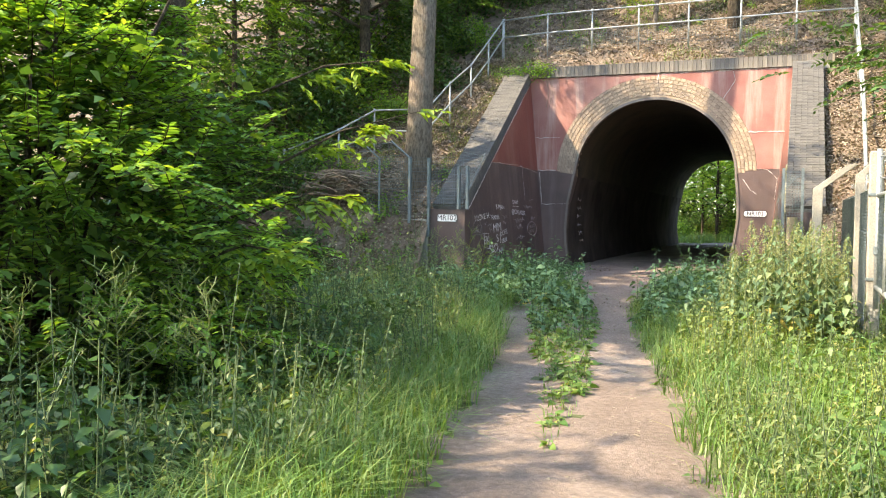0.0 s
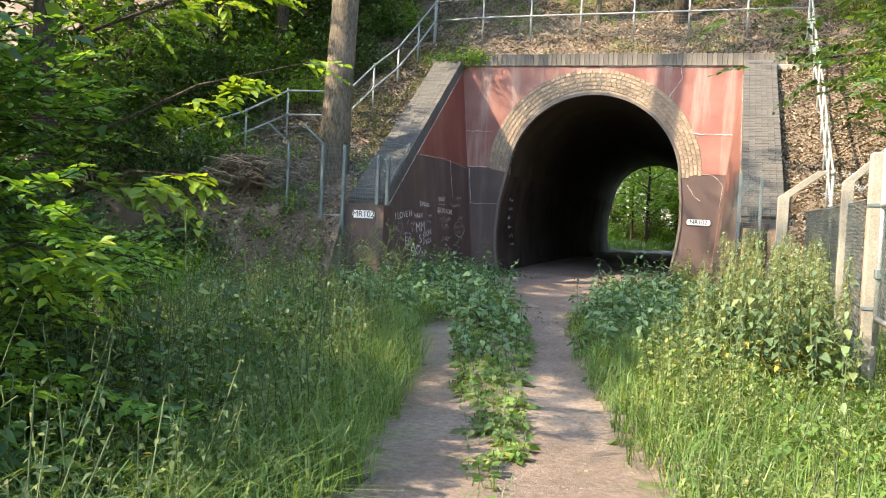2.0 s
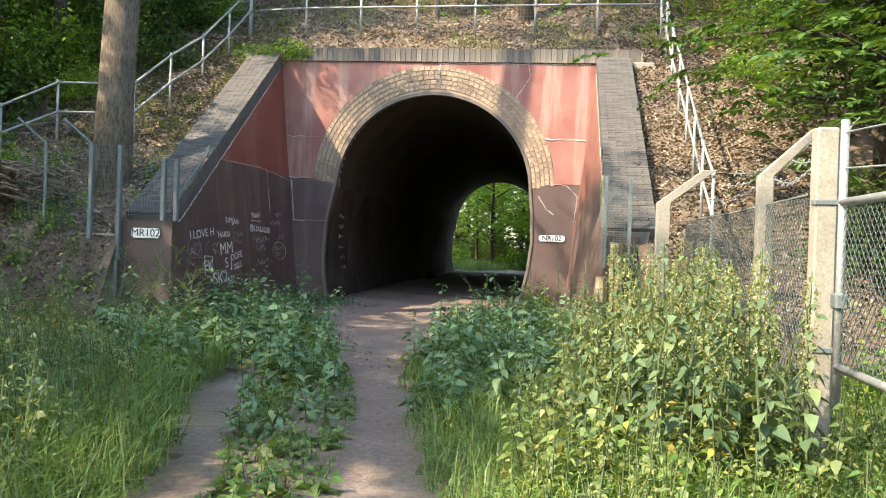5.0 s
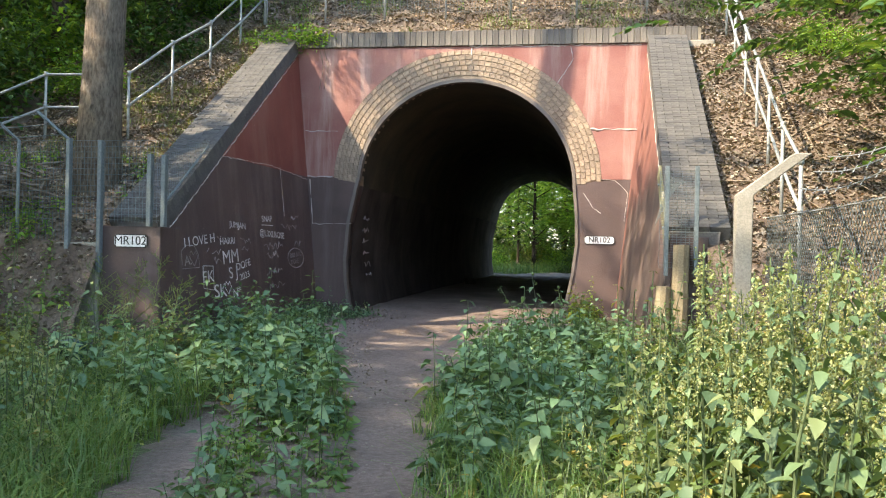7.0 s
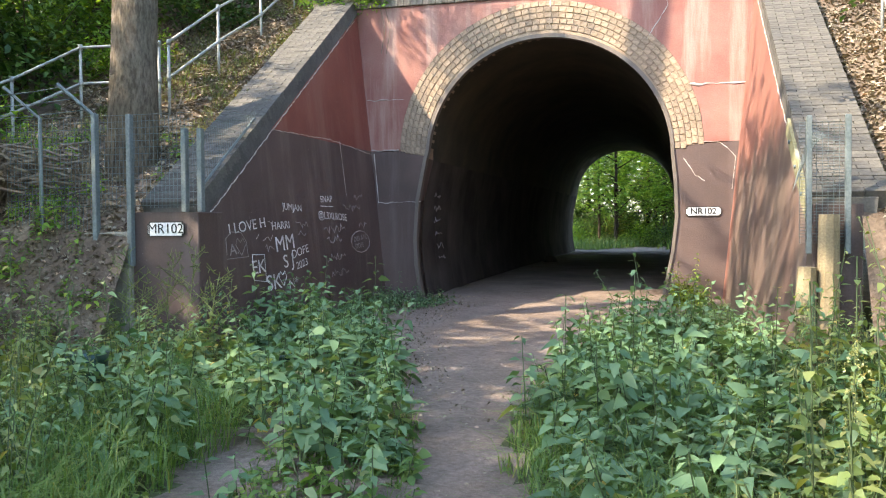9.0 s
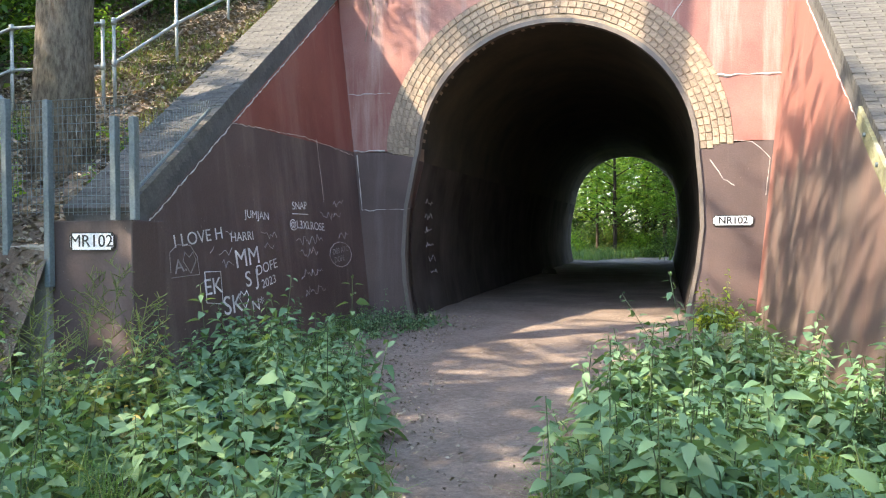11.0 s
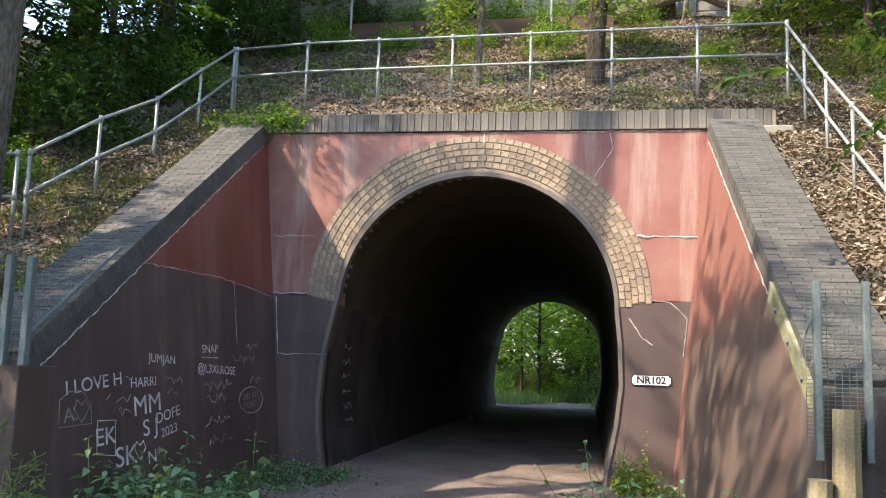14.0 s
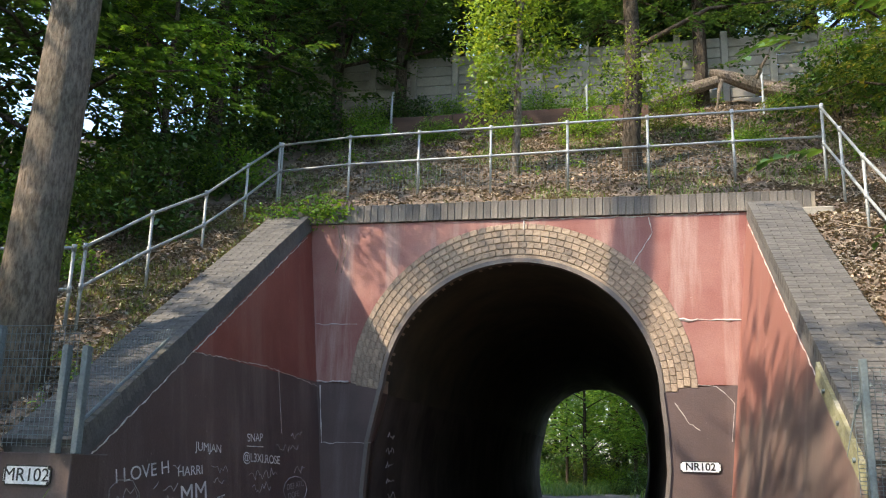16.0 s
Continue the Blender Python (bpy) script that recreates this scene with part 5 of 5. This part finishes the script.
nettle_bed("nettles", scatter(700, 2.9, 7.5, -22.5, -9.0, lambda x, y: x > path_right(y) + half_right(y) + 0.5, 36), 0.45, "grass", "rank weeds along the fence", 0.12, 8, 36)
# dark woodland leaf colour stands in for the bush's shade on these weeds
nettle_bed("nettles", scatter(1300, -3.0, 1.6, -23.5, -14.0, lambda x, y: x < path_left(y) - half_left(y) - 1.0, 37), 0.85, "wood_leaf", "leafy weeds under the edge of the bush, its shade put in their dark leaf colour", 0.13, 9, 37, 0.6)
nettle_bed("verge_weeds", scatter(1500, -3.2, 1.2, -22.0, -10.2, lambda x, y: off_path(x, y, 0.35) & left_of(x, y) & (x < path_left(y)), 43), 0.85, "weed", "pale green weeds among the verge grass", 0.07, 12, 43, 0.42)
nettle_bed("verge_weeds", scatter(1500, -1.0, 4.6, -22.0, -9.0, lambda x, y: off_path(x, y, 0.0) & ~off_path(x, y, 0.4), 44), 0.14, "grass", "low plants creeping over the edge of the track", 0.07, 4, 44, 0.65)
nettle_bed("verge_weeds", scatter(1900, 2.4, 6.5, -23.0, -11.0, lambda x, y: off_path(x, y, 0.2) & ~left_of(x, y), 45), 0.5, "weed", "pale green weeds among the grass below the fence", 0.06, 12, 45, 0.4)
nettle_bed("bank_weeds", scatter(420, -7.5, -4.0, -8.6, -4.6, lambda x, y: (np.sin(x * 2.7) * np.sin(y * 2.2) > -0.25) & ~((np.abs(x + 4.8) < 0.5) & (np.abs(y + 5.3) < 0.5)), 46), 0.42, "bush", "scattered green weeds on the foot of the bank", 0.09, 8, 46, 0.55, lambda x, y: np.maximum(slope_z(x, y), ground_z(x, y)))
nettle_bed("bank_weeds", scatter(420, -6.0, 6.5, 2.2, 9.5, lambda x, y: np.sin(x * 2.1 + 1) * np.sin(y * 2.4) > 0.0, 47), 0.4, "bush", "scattered green weeds on the bank top", 0.09, 8, 47, 0.5, slope_z)
nettle_bed("nettles", scatter(150, 3.5, 4.7, -8.8, -6.85, lambda x, y: x > 0, 48), 0.9, "weed", "pale weeds round the timber posts", 0.1, 11, 48, 0.55)
nettle_bed("low_weeds", scatter(900, -0.8, 2.4, -18.9, -9.0, lambda x, y: (x > path_left(y) + half_left(y)) & (x < path_right(y) - half_right(y)), 38), 0.16, "grass", "strip of low broad-leaved weeds between the ruts", 0.10, 5, 38, 0.7)
nettle_bed("nettles", scatter(60, -1.4, 0.9, -13.0, -8.6, lambda x, y: (x > path_left(y) + half_left(y) * 0.6) & (x < path_right(y) - half_right(y) - 0.05), 39), 0.6, "nettle", "nettles standing between the ruts", 0.11, 8, 39)
nettle_bed("sapling_tuft", scatter(46, 2.15, 2.75, -0.95, -0.2, lambda x, y: x > 0, 40), 0.75, "bright_leaf", "bright green tuft of young shoots at the arch foot", 0.10, 9, 40)
nettle_bed("low_weeds", scatter(240, -3.0, -1.5, -3.2, -0.5, lambda x, y: x < -1.3 + 0.35 * y, 41), 0.25, "nettle", "low green weeds against the wall foot", 0.08, 6, 41)


def tall_nettle(h, seed):
    """One tall nettle: stem, drooping pairs of toothed leaves and hanging pale flower tassels, foot at the origin."""
    r = np.random.default_rng(seed)
    t = thing("tall_nettle", "tall pale nettle with drooping leaves and yellowish flower tassels", "nettle", "tall nettles below the fence")
    lean = np.array([r.normal(0, 0.07), r.normal(0, 0.07), 1.0]) * h
    bm = bmesh.new()
    tube(bm, [(0, 0, -0.1), tuple(lean * 0.5 + r.normal(0, 0.015, 3)), tuple(lean)], [0.008, 0.006, 0.003], 6)
    part("stem", bm, "stem", t)
    V, Y, T = [], [], []
    pairs = 17
    for k in range(pairs):
        q = 0.12 + 0.86 * k / (pairs - 1)
        s = 0.088 * np.interp(q, [0.1, 0.35, 0.7, 1.0], [0.8, 1.15, 0.8, 0.3]) * r.uniform(0.8, 1.2)
        for turn in (0, math.pi):
            a = k * 1.57 + turn + r.normal(0, 0.22)
            d = np.array([math.cos(a), math.sin(a), r.normal(-0.35, 0.25)])
            d /= np.linalg.norm(d)
            side = np.array([-math.sin(a), math.cos(a), r.normal(0, 0.25)])
            (Y if q < 0.4 and r.uniform() < 0.1 else V).extend(leaf7(lean * q + d * s * 0.35, d, side, np.cross(d, side), s, 0.62))
            if q > 0.55:
                for j in range(34):
                    u = r.uniform(0.02, 1.0)
                    c = lean * q + np.array([math.cos(a + 0.7), math.sin(a + 0.7), 0]) * (0.012 + 0.04 * u) - np.array([0, 0, 0.085 * u]) + r.normal(0, 0.006, 3)
                    T.append(c)
    for nm, data, key in (("foliage", V, "tall_leaf"), ("yellowed_foliage", Y, "yellow_leaf")):
        if data:
            P = np.array(data).reshape(-1, 7, 3)
            arrays(nm, P.reshape(-1, 3), (np.arange(len(P))[:, None, None] * 7 + LEAF_FACES).reshape(-1, 4), key, t)
    v, f = leaves(np.array(T), 0.0115, 1.5, 0.8, r=r)
    arrays("flower_tassels", v, f, "tassel", t)["kind"] = "stuff"
    return t


tall_kinds = [tall_nettle(1.0, 200 + k) for k in range(5)]
tn = np.random.default_rng(91)
for k in range(58):
    x, y = tn.uniform(2.85, 4.25), tn.uniform(-14.3, -11.3)
    if k < 5:
        m_thing = tall_kinds[k]
    else:
        m_thing = copy_thing(tall_kinds[k % 5], pose(0, 0, 0))
    size = tn.uniform(1.05, 1.58) * (0.8 if x < 3.0 else 1.0)
    m_thing.matrix_basis = pose(x, y, float(ground_z(np.array(x), np.array(y))), 0, 0, tn.uniform(0, 360))
    m_thing.scale = (size * 0.85, size * 0.85, size)


def grass(name, pts, height, label, seed, leaf="grass", width=0.004, on=ground_z):
    r = np.random.default_rng(seed)
    n = len(pts)
    z = on(pts[:, 0], pts[:, 1]) - 0.02
    h = height * r.uniform(0.45, 1.25, n)
    a = r.uniform(0, 6.28, n)
    d = np.stack([np.cos(a), np.sin(a)], 1)
    w = np.stack([-d[:, 1], d[:, 0], np.zeros(n)], 1) * (width * r.uniform(0.6, 1.4, n))[:, None]
    bend = (h * r.uniform(0.3, 1.5, n))[:, None]
    root = np.stack([pts[:, 0], pts[:, 1], z], 1)
    d3 = np.concatenate([d, np.zeros((n, 1))], 1)
    up = np.array([[0, 0, 1.0]]) * h[:, None]
    m1, tip = root + d3 * bend * 0.25 + up * 0.6, root + d3 * bend + up * r.uniform(0.55, 1.0, n)[:, None]
    V = np.stack([root - w, root + w, m1 + w * 0.8, m1 - w * 0.8, tip + w * 0.15, tip - w * 0.15], 1).reshape(-1, 3)
    f = np.arange(n)[:, None, None] * 6 + np.array([[[0, 1, 2, 3], [3, 2, 4, 5]]])
    return arrays(name, V, f.reshape(-1, 4), leaf, None, label, "grass", "stuff")


grass("grass", scatter(66000, -3.6, 1.8, -24.0, -9.5, lambda x, y: off_path(x, y, 0.02) & left_of(x, y) & (x < path_left(y)) & ((x > path_left(y) - 1.7 + 0.3 * np.sin(y * 2)) | (y > -16.0)), 51), 0.46, "long green verge grass beside the track", 51)
grass("grass", scatter(52000, 0.5, 7.0, -25.0, -8.0, lambda x, y: off_path(x, y, 0.02) & ~left_of(x, y), 52), 0.34, "long green grass below the fence", 52)
grass("grass", scatter(5000, -0.8, 2.4, -18.9, -9.0, lambda x, y: (x > path_left(y) + half_left(y)) & (x < path_right(y) - half_right(y)), 53), 0.14, "short grass between the ruts", 53)
grass("grass", scatter(4000, -3.0, 3.0, -9.5, -1.0, lambda x, y: off_path(x, y, 0.05), 54), 0.25, "grass among the nettles", 54)
grass("grass", scatter(9000, -6.5, -3.3, -4.5, 1.0, lambda x, y: (np.sin(x * 2.3 + 1) * np.sin(y * 1.9) > -0.1) & (x < -3.8), 55), 0.12, "thin grass patches on the bank", 55, "weed", 0.006, slope_z)
grass("grass", scatter(12000, -5.5, 6.5, 0.4, 7.0, lambda x, y: np.sin(x * 1.7) * np.sin(y * 1.3 + x) > 0.15, 56), 0.16, "patchy grass on the bank top", 56, "grass", 0.006, slope_z)
grass("grass", scatter(16000, -14, 12, -34, -9, lambda x, y: (np.abs(x - 1.0) > 4.0) | (y < -24.5) & (np.abs(x - path_right(y) + 0.6) > 1.5), 58), 0.3, "thin woodland grass away from the track", 58, "grass", 0.008)
grass("grass", scatter(14000, -7, 7, 28, 46, lambda x, y: np.abs(x - 0.5 * (y - 27) + 0.5) > 1.3, 57), 0.6, "bright long grass beyond the tunnel", 57, "grass", 0.012)

nettle_bed("yellowed_leaves", scatter(46, -3.0, 4.0, -13.5, -5.5, lambda x, y: off_path(x, y, 0.3) & clear_walls(x, y), 42), 0.45, "yellow_leaf", "a few yellowed leaves among the nettles", 0.12, 3, 42, 0.65)
tuft_c = np.random.default_rng(8)
tuft = thing("coping_tuft", "green fern-like tuft growing on the coping corner", "plant", at=(0, 0, 0))
v, f = leaves(np.stack([tuft_c.normal(-3.25, 0.22, 420), tuft_c.normal(-0.12, 0.1, 420), tuft_c.normal(5.42, 0.13, 420)], 1), 0.09, 0.9, r=tuft_c)
arrays("fronds", v, f, "bush", tuft)
v, f = leaves(np.stack([tuft_c.normal(-4.0, 0.3, 420), tuft_c.normal(-0.15, 0.12, 420), tuft_c.normal(5.4, 0.1, 420)], 1), 0.07, 0.9, r=tuft_c)
arrays("fronds", v, f, "bush", tuft)
for x0 in (-3.05, -2.95):
    bm = bmesh.new()
    tube(bm, [(x0, -0.02, 5.2), (x0 + 0.1, -0.03, 4.8), (x0 + 0.02, -0.03, 4.35)], 0.006, 4)
    part("trailing_stem", bm, "twig", tuft)

# ---- leaf litter and sticks ----
lr = np.random.default_rng(61)


def litter(name, pts, on, size, label, lift=0.008):
    c = np.stack([pts[:, 0], pts[:, 1], on(pts[:, 0], pts[:, 1]) + lift + lr.uniform(0, 0.012, len(pts))], 1)
    v, f = leaves(c, size, 0.5, 0.6, r=lr)
    return arrays(name, v, f, "litter", None, label, "leaf litter", "stuff")


litter("leaf_litter", scatter(26000, -7.5, -3.75, -8.5, 1.5, lambda x, y: (x < -3.95) | (y > -6.3), 62), slope_z, 0.075, "dry brown leaf litter on the bank")
litter("leaf_litter", scatter(24000, 3.7, 7.5, -8.5, 1.5, lambda x, y: (x > 4.1), 63), slope_z, 0.075, "dry pale leaf litter beside the steps")
litter("leaf_litter", scatter(42000, -6, 7, 0.4, 9.4, lambda x, y: y > 0.4, 64), slope_z, 0.075, "dry brown leaf litter above the portal")
litter("leaf_litter", scatter(2600, -3, 3, -9, 1.2, lambda x, y: (np.abs(np.abs(x - path_right(y)) - half_right(y)) < 0.3 + 0.25 * (x < path_right(y))) & clear_walls(x, y), 65), ground_z, 0.04, "dry leaves along the edge of the track")
litter("leaf_litter", scatter(3600, -3.0, 0.4, -7.5, 0.6, lambda x, y: (x < path_right(y) - half_right(y) * 0.45 - 0.1 * np.sin(y * 3)) & clear_walls(x, y), 66), ground_z, 0.042, "brown leaf litter gathered at the wall foot")
sticks = bmesh.new()
for k in range(130):
    s = 1 if k % 2 else -1
    x, y = s * lr.uniform(4.8, 7.0), lr.uniform(-6.0, 0.6)
    a, ln = lr.uniform(0, 6.28), lr.uniform(0.2, 0.8)
    p = [(x + math.cos(a) * ln * q, y + math.sin(a) * ln * q, float(slope_z(np.array(x + math.cos(a) * ln * q), np.array(y + math.sin(a) * ln * q))) + 0.03) for q in (0, 0.5, 1)]
    tube(sticks, p, [0.014, 0.012, 0.005], 4)
tagged(part("fallen_sticks", sticks, "twig"), "dry fallen sticks strewn over the bank", "sticks", kind="stuff")
heap = bmesh.new()
for k in range(230):
    a, ln = lr.normal(2.6, 0.5), lr.uniform(0.5, 1.5)
    x, y, z = -5.9 + lr.normal(0, 0.5), -6.1 + lr.normal(0, 0.35), 1.6 + lr.uniform(0, 0.6)
    tube(heap, [(x, y, z), (x + math.cos(a) * ln * 0.5, y + math.sin(a) * ln * 0.5, z + 0.1), (x + math.cos(a) * ln, y + math.sin(a) * ln, z - 0.35)], [0.02, 0.016, 0.005], 4)
tagged(part("brushwood_heap", heap, "twig"), "tangled heap of dead grey brushwood on the bank", "brushwood", kind="stuff")

# ---- feathery weed stalks before the pier ----
fr = np.random.default_rng(77)
for x, y, h in ((-2.75, -7.5, 1.35), (-3.1, -7.3, 1.25), (-2.45, -7.7, 1.1), (-3.4, -7.6, 1.3), (-3.0, -8.0, 1.0), (-0.2, -20.4, 1.15), (-0.7, -20.1, 1.25), (-0.95, -20.7, 1.1), (0.15, -19.9, 1.05), (-0.45, -19.6, 1.2)):
    fw = thing("weed_stalk", "thin feathery seeding weed with fine branching stalks", "weed", "feathery weeds", at=(x, y, -0.35))
    lean = fr.normal(0.15, 0.12)
    seg = [((0, 0, 0), (lean, 0, h))]
    for k in range(16):
        q = 0.4 + 0.6 * k / 16
        a, ln = fr.uniform(0, 6.28), 0.5 * (1.2 - q)
        p = np.array([lean * q, 0, h * q])
        e = p + np.array([math.cos(a) * ln, math.sin(a) * ln, ln * 0.7])
        seg.append((tuple(p), tuple(e)))
        for j in range(5):
            c = p + (e - p) * (0.35 + 0.13 * j)
            seg.append((tuple(c), tuple(c + fr.normal(0, 0.035, 3) + np.array([0, 0, 0.03]))))
    wires(seg, 0.0035, "stalk", "weed", fw)

# ---- small things ----
can = thing("drink_can", "teal drink can lying in the nettles", "can", at=(-1.15, -8.4, 0.02))
bm = bmesh.new()
tube(bm, [(-0.06, 0, 0), (-0.052, 0, 0), (0.052, 0.02, 0.01), (0.06, 0.02, 0.01)], [0.026, 0.033, 0.033, 0.026], 12)
part("body", bm, "bin", can, smooth=True)

binb = thing("litter_bin", "small dark green plastic tub half hidden in weeds", "tub", at=(-2.6, -9.2, -0.4))
bm = bmesh.new()
tube(bm, [(0, 0, 0), (0, 0, 0.5), (0, 0, 0.55)], [0.14, 0.17, 0.18], 14)
part("body", bm, "bin", binb, smooth=True)
rock = thing("stone", "dark lump lying inside the tunnel", "stone", at=(-1.95, 15.0, -0.12))
bm = bmesh.new()
bmesh.ops.create_icosphere(bm, subdivisions=2, radius=0.3)
for v in bm.verts:
    v.co *= 0.85 + 0.3 * noise.noise(v.co * 3)
    v.co.z = max(v.co.z * 0.8, -0.1)
part("lump", bm, "tunnel_dark", rock)
pebbles = bmesh.new()
for k in range(420):
    y = lr.uniform(-20, 2)
    x = float(path_right(y)) + lr.uniform(-1, 1) * float(half_right(y))
    q = lr.uniform(0.004, 0.012)
    box(pebbles, (x - q, y - q * 0.8, float(ground_z(np.array(x), np.array(y))) - 0.004), (x + q, y + q * 0.8, float(ground_z(np.array(x), np.array(y))) + q * 0.7), 0, None)
tagged(part("pebbles", pebbles, "mortar"), "small pale stones scattered on the track", "pebbles", kind="stuff")


# ---- bricks: arch ring, parapet coping, wing copings ----
def brick_mesh(name, lo, hi, key, bevel=0.006):
    bm = bmesh.new()
    box(bm, lo, hi, bevel)
    me = bpy.data.meshes.new(name)
    bm.to_mesh(me)
    bm.free()
    me.materials.append(M[key])
    return me


jit = random.Random(12)
N_ARC, N_RING = 60, 5
course = (R_OUT - R_IN) / N_RING
for j in range(N_RING):
    rad = R_IN + 0.012 + (j + 0.5) * course
    length = math.pi * rad / N_ARC
    me = brick_mesh("ring_brick", (-length / 2 + 0.004, -0.012, -course / 2 + 0.003), (length / 2 - 0.004, 0.085, course / 2 - 0.003), "ring", 0.006)
    shift = jit.uniform(0, 0.6)
    for i in range(N_ARC):
        a = math.pi * (i + 0.5 + shift) / (N_ARC + 0.6)
        z_in, z_out = CROWN - ARC_Z + 0.06, CROWN + 0.48 - ARC_Z
        q = (j + 0.5) / N_RING
        x, z = rad * math.cos(a), ARC_Z + (z_in + (z_out - z_in) * q) * math.sin(a) + 0.1 * q
        shared("ring_brick", me, pose(x + jit.uniform(-0.003, 0.003), jit.uniform(-0.006, 0.005), z, 0, 90 - math.degrees(a) + jit.uniform(-2, 2), 0), portal)
coping = thing("wall_coping", "parapet coping of dark blue-grey bricks on end", "coping", kind="structure")
me = brick_mesh("coping_brick", (-0.0545, -0.045, 0), (0.0545, 0.42, 0.3), "limed_brick", 0.008)
for i in range(74):
    x = -4.3 + i * 0.119
    shared("coping_brick", me, pose(x, jit.uniform(-0.004, 0.004), 5.195 + jit.uniform(-0.004, 0.004), 0, jit.uniform(-0.3, 0.3), 0), coping)
bm = bmesh.new()
box(bm, (-4.36, -0.03, 5.2), (4.5, 0.4, 5.47))
part("coping_bed", bm, "mortar", coping)
bm = bmesh.new()
box(bm, (4.1, -0.1, 5.0), (4.75, 0.4, 5.22), 0.02)
part("coping_end", bm, "concrete", coping, "broken concrete end of the coping")
tilt = math.degrees(math.atan(0.6))
for s, nm in ((-1, "wall_coping_left"), (1, "wall_coping_right")):
    cop = thing(nm, "sloping wing wall coping of dark blue-grey bricks", "coping", kind="structure")
    bm = bmesh.new()
    ends = [(0.0, 5.1), (-6.5, 1.2)]
    prism(bm, [ends[0], ends[1], (ends[1][0], ends[1][1] + 0.222), (ends[0][0], ends[0][1] + 0.222)], lambda y, z: (wing_x(s, y, z - 0.2) + s * 0.012, y, z), lambda y, z: (wing_x(s, y, z - 0.2) + s * 0.6, y, z))
    part("coping_bed", bm, "blue_brick", cop)
    me = brick_mesh("coping_brick", (-0.118, -0.0365, 0.0), (0.118, 0.0365, 0.235), "blue_brick", 0.005)
    half = brick_mesh("coping_brick", (-0.056, -0.0365, 0.0), (0.056, 0.0365, 0.235), "blue_brick", 0.005)
    for i in range(96):
        dist = 0.05 + i * 0.0775
        y, z = -dist * math.cos(radians(tilt)), 5.12 - dist * math.sin(radians(tilt))
        row = ((0.118, me), (0.359, me), (0.6, me)) if i % 2 else ((0.057, half), (0.239, me), (0.48, me), (0.661, half))
        for dx, brick in row:
            shared("coping_brick", brick, pose(wing_x(s, y, z) + s * (dx + jit.uniform(-0.002, 0.002)), y, z + jit.uniform(-0.004, 0.004), tilt, 0, jit.uniform(-0.5, 0.5)), cop)
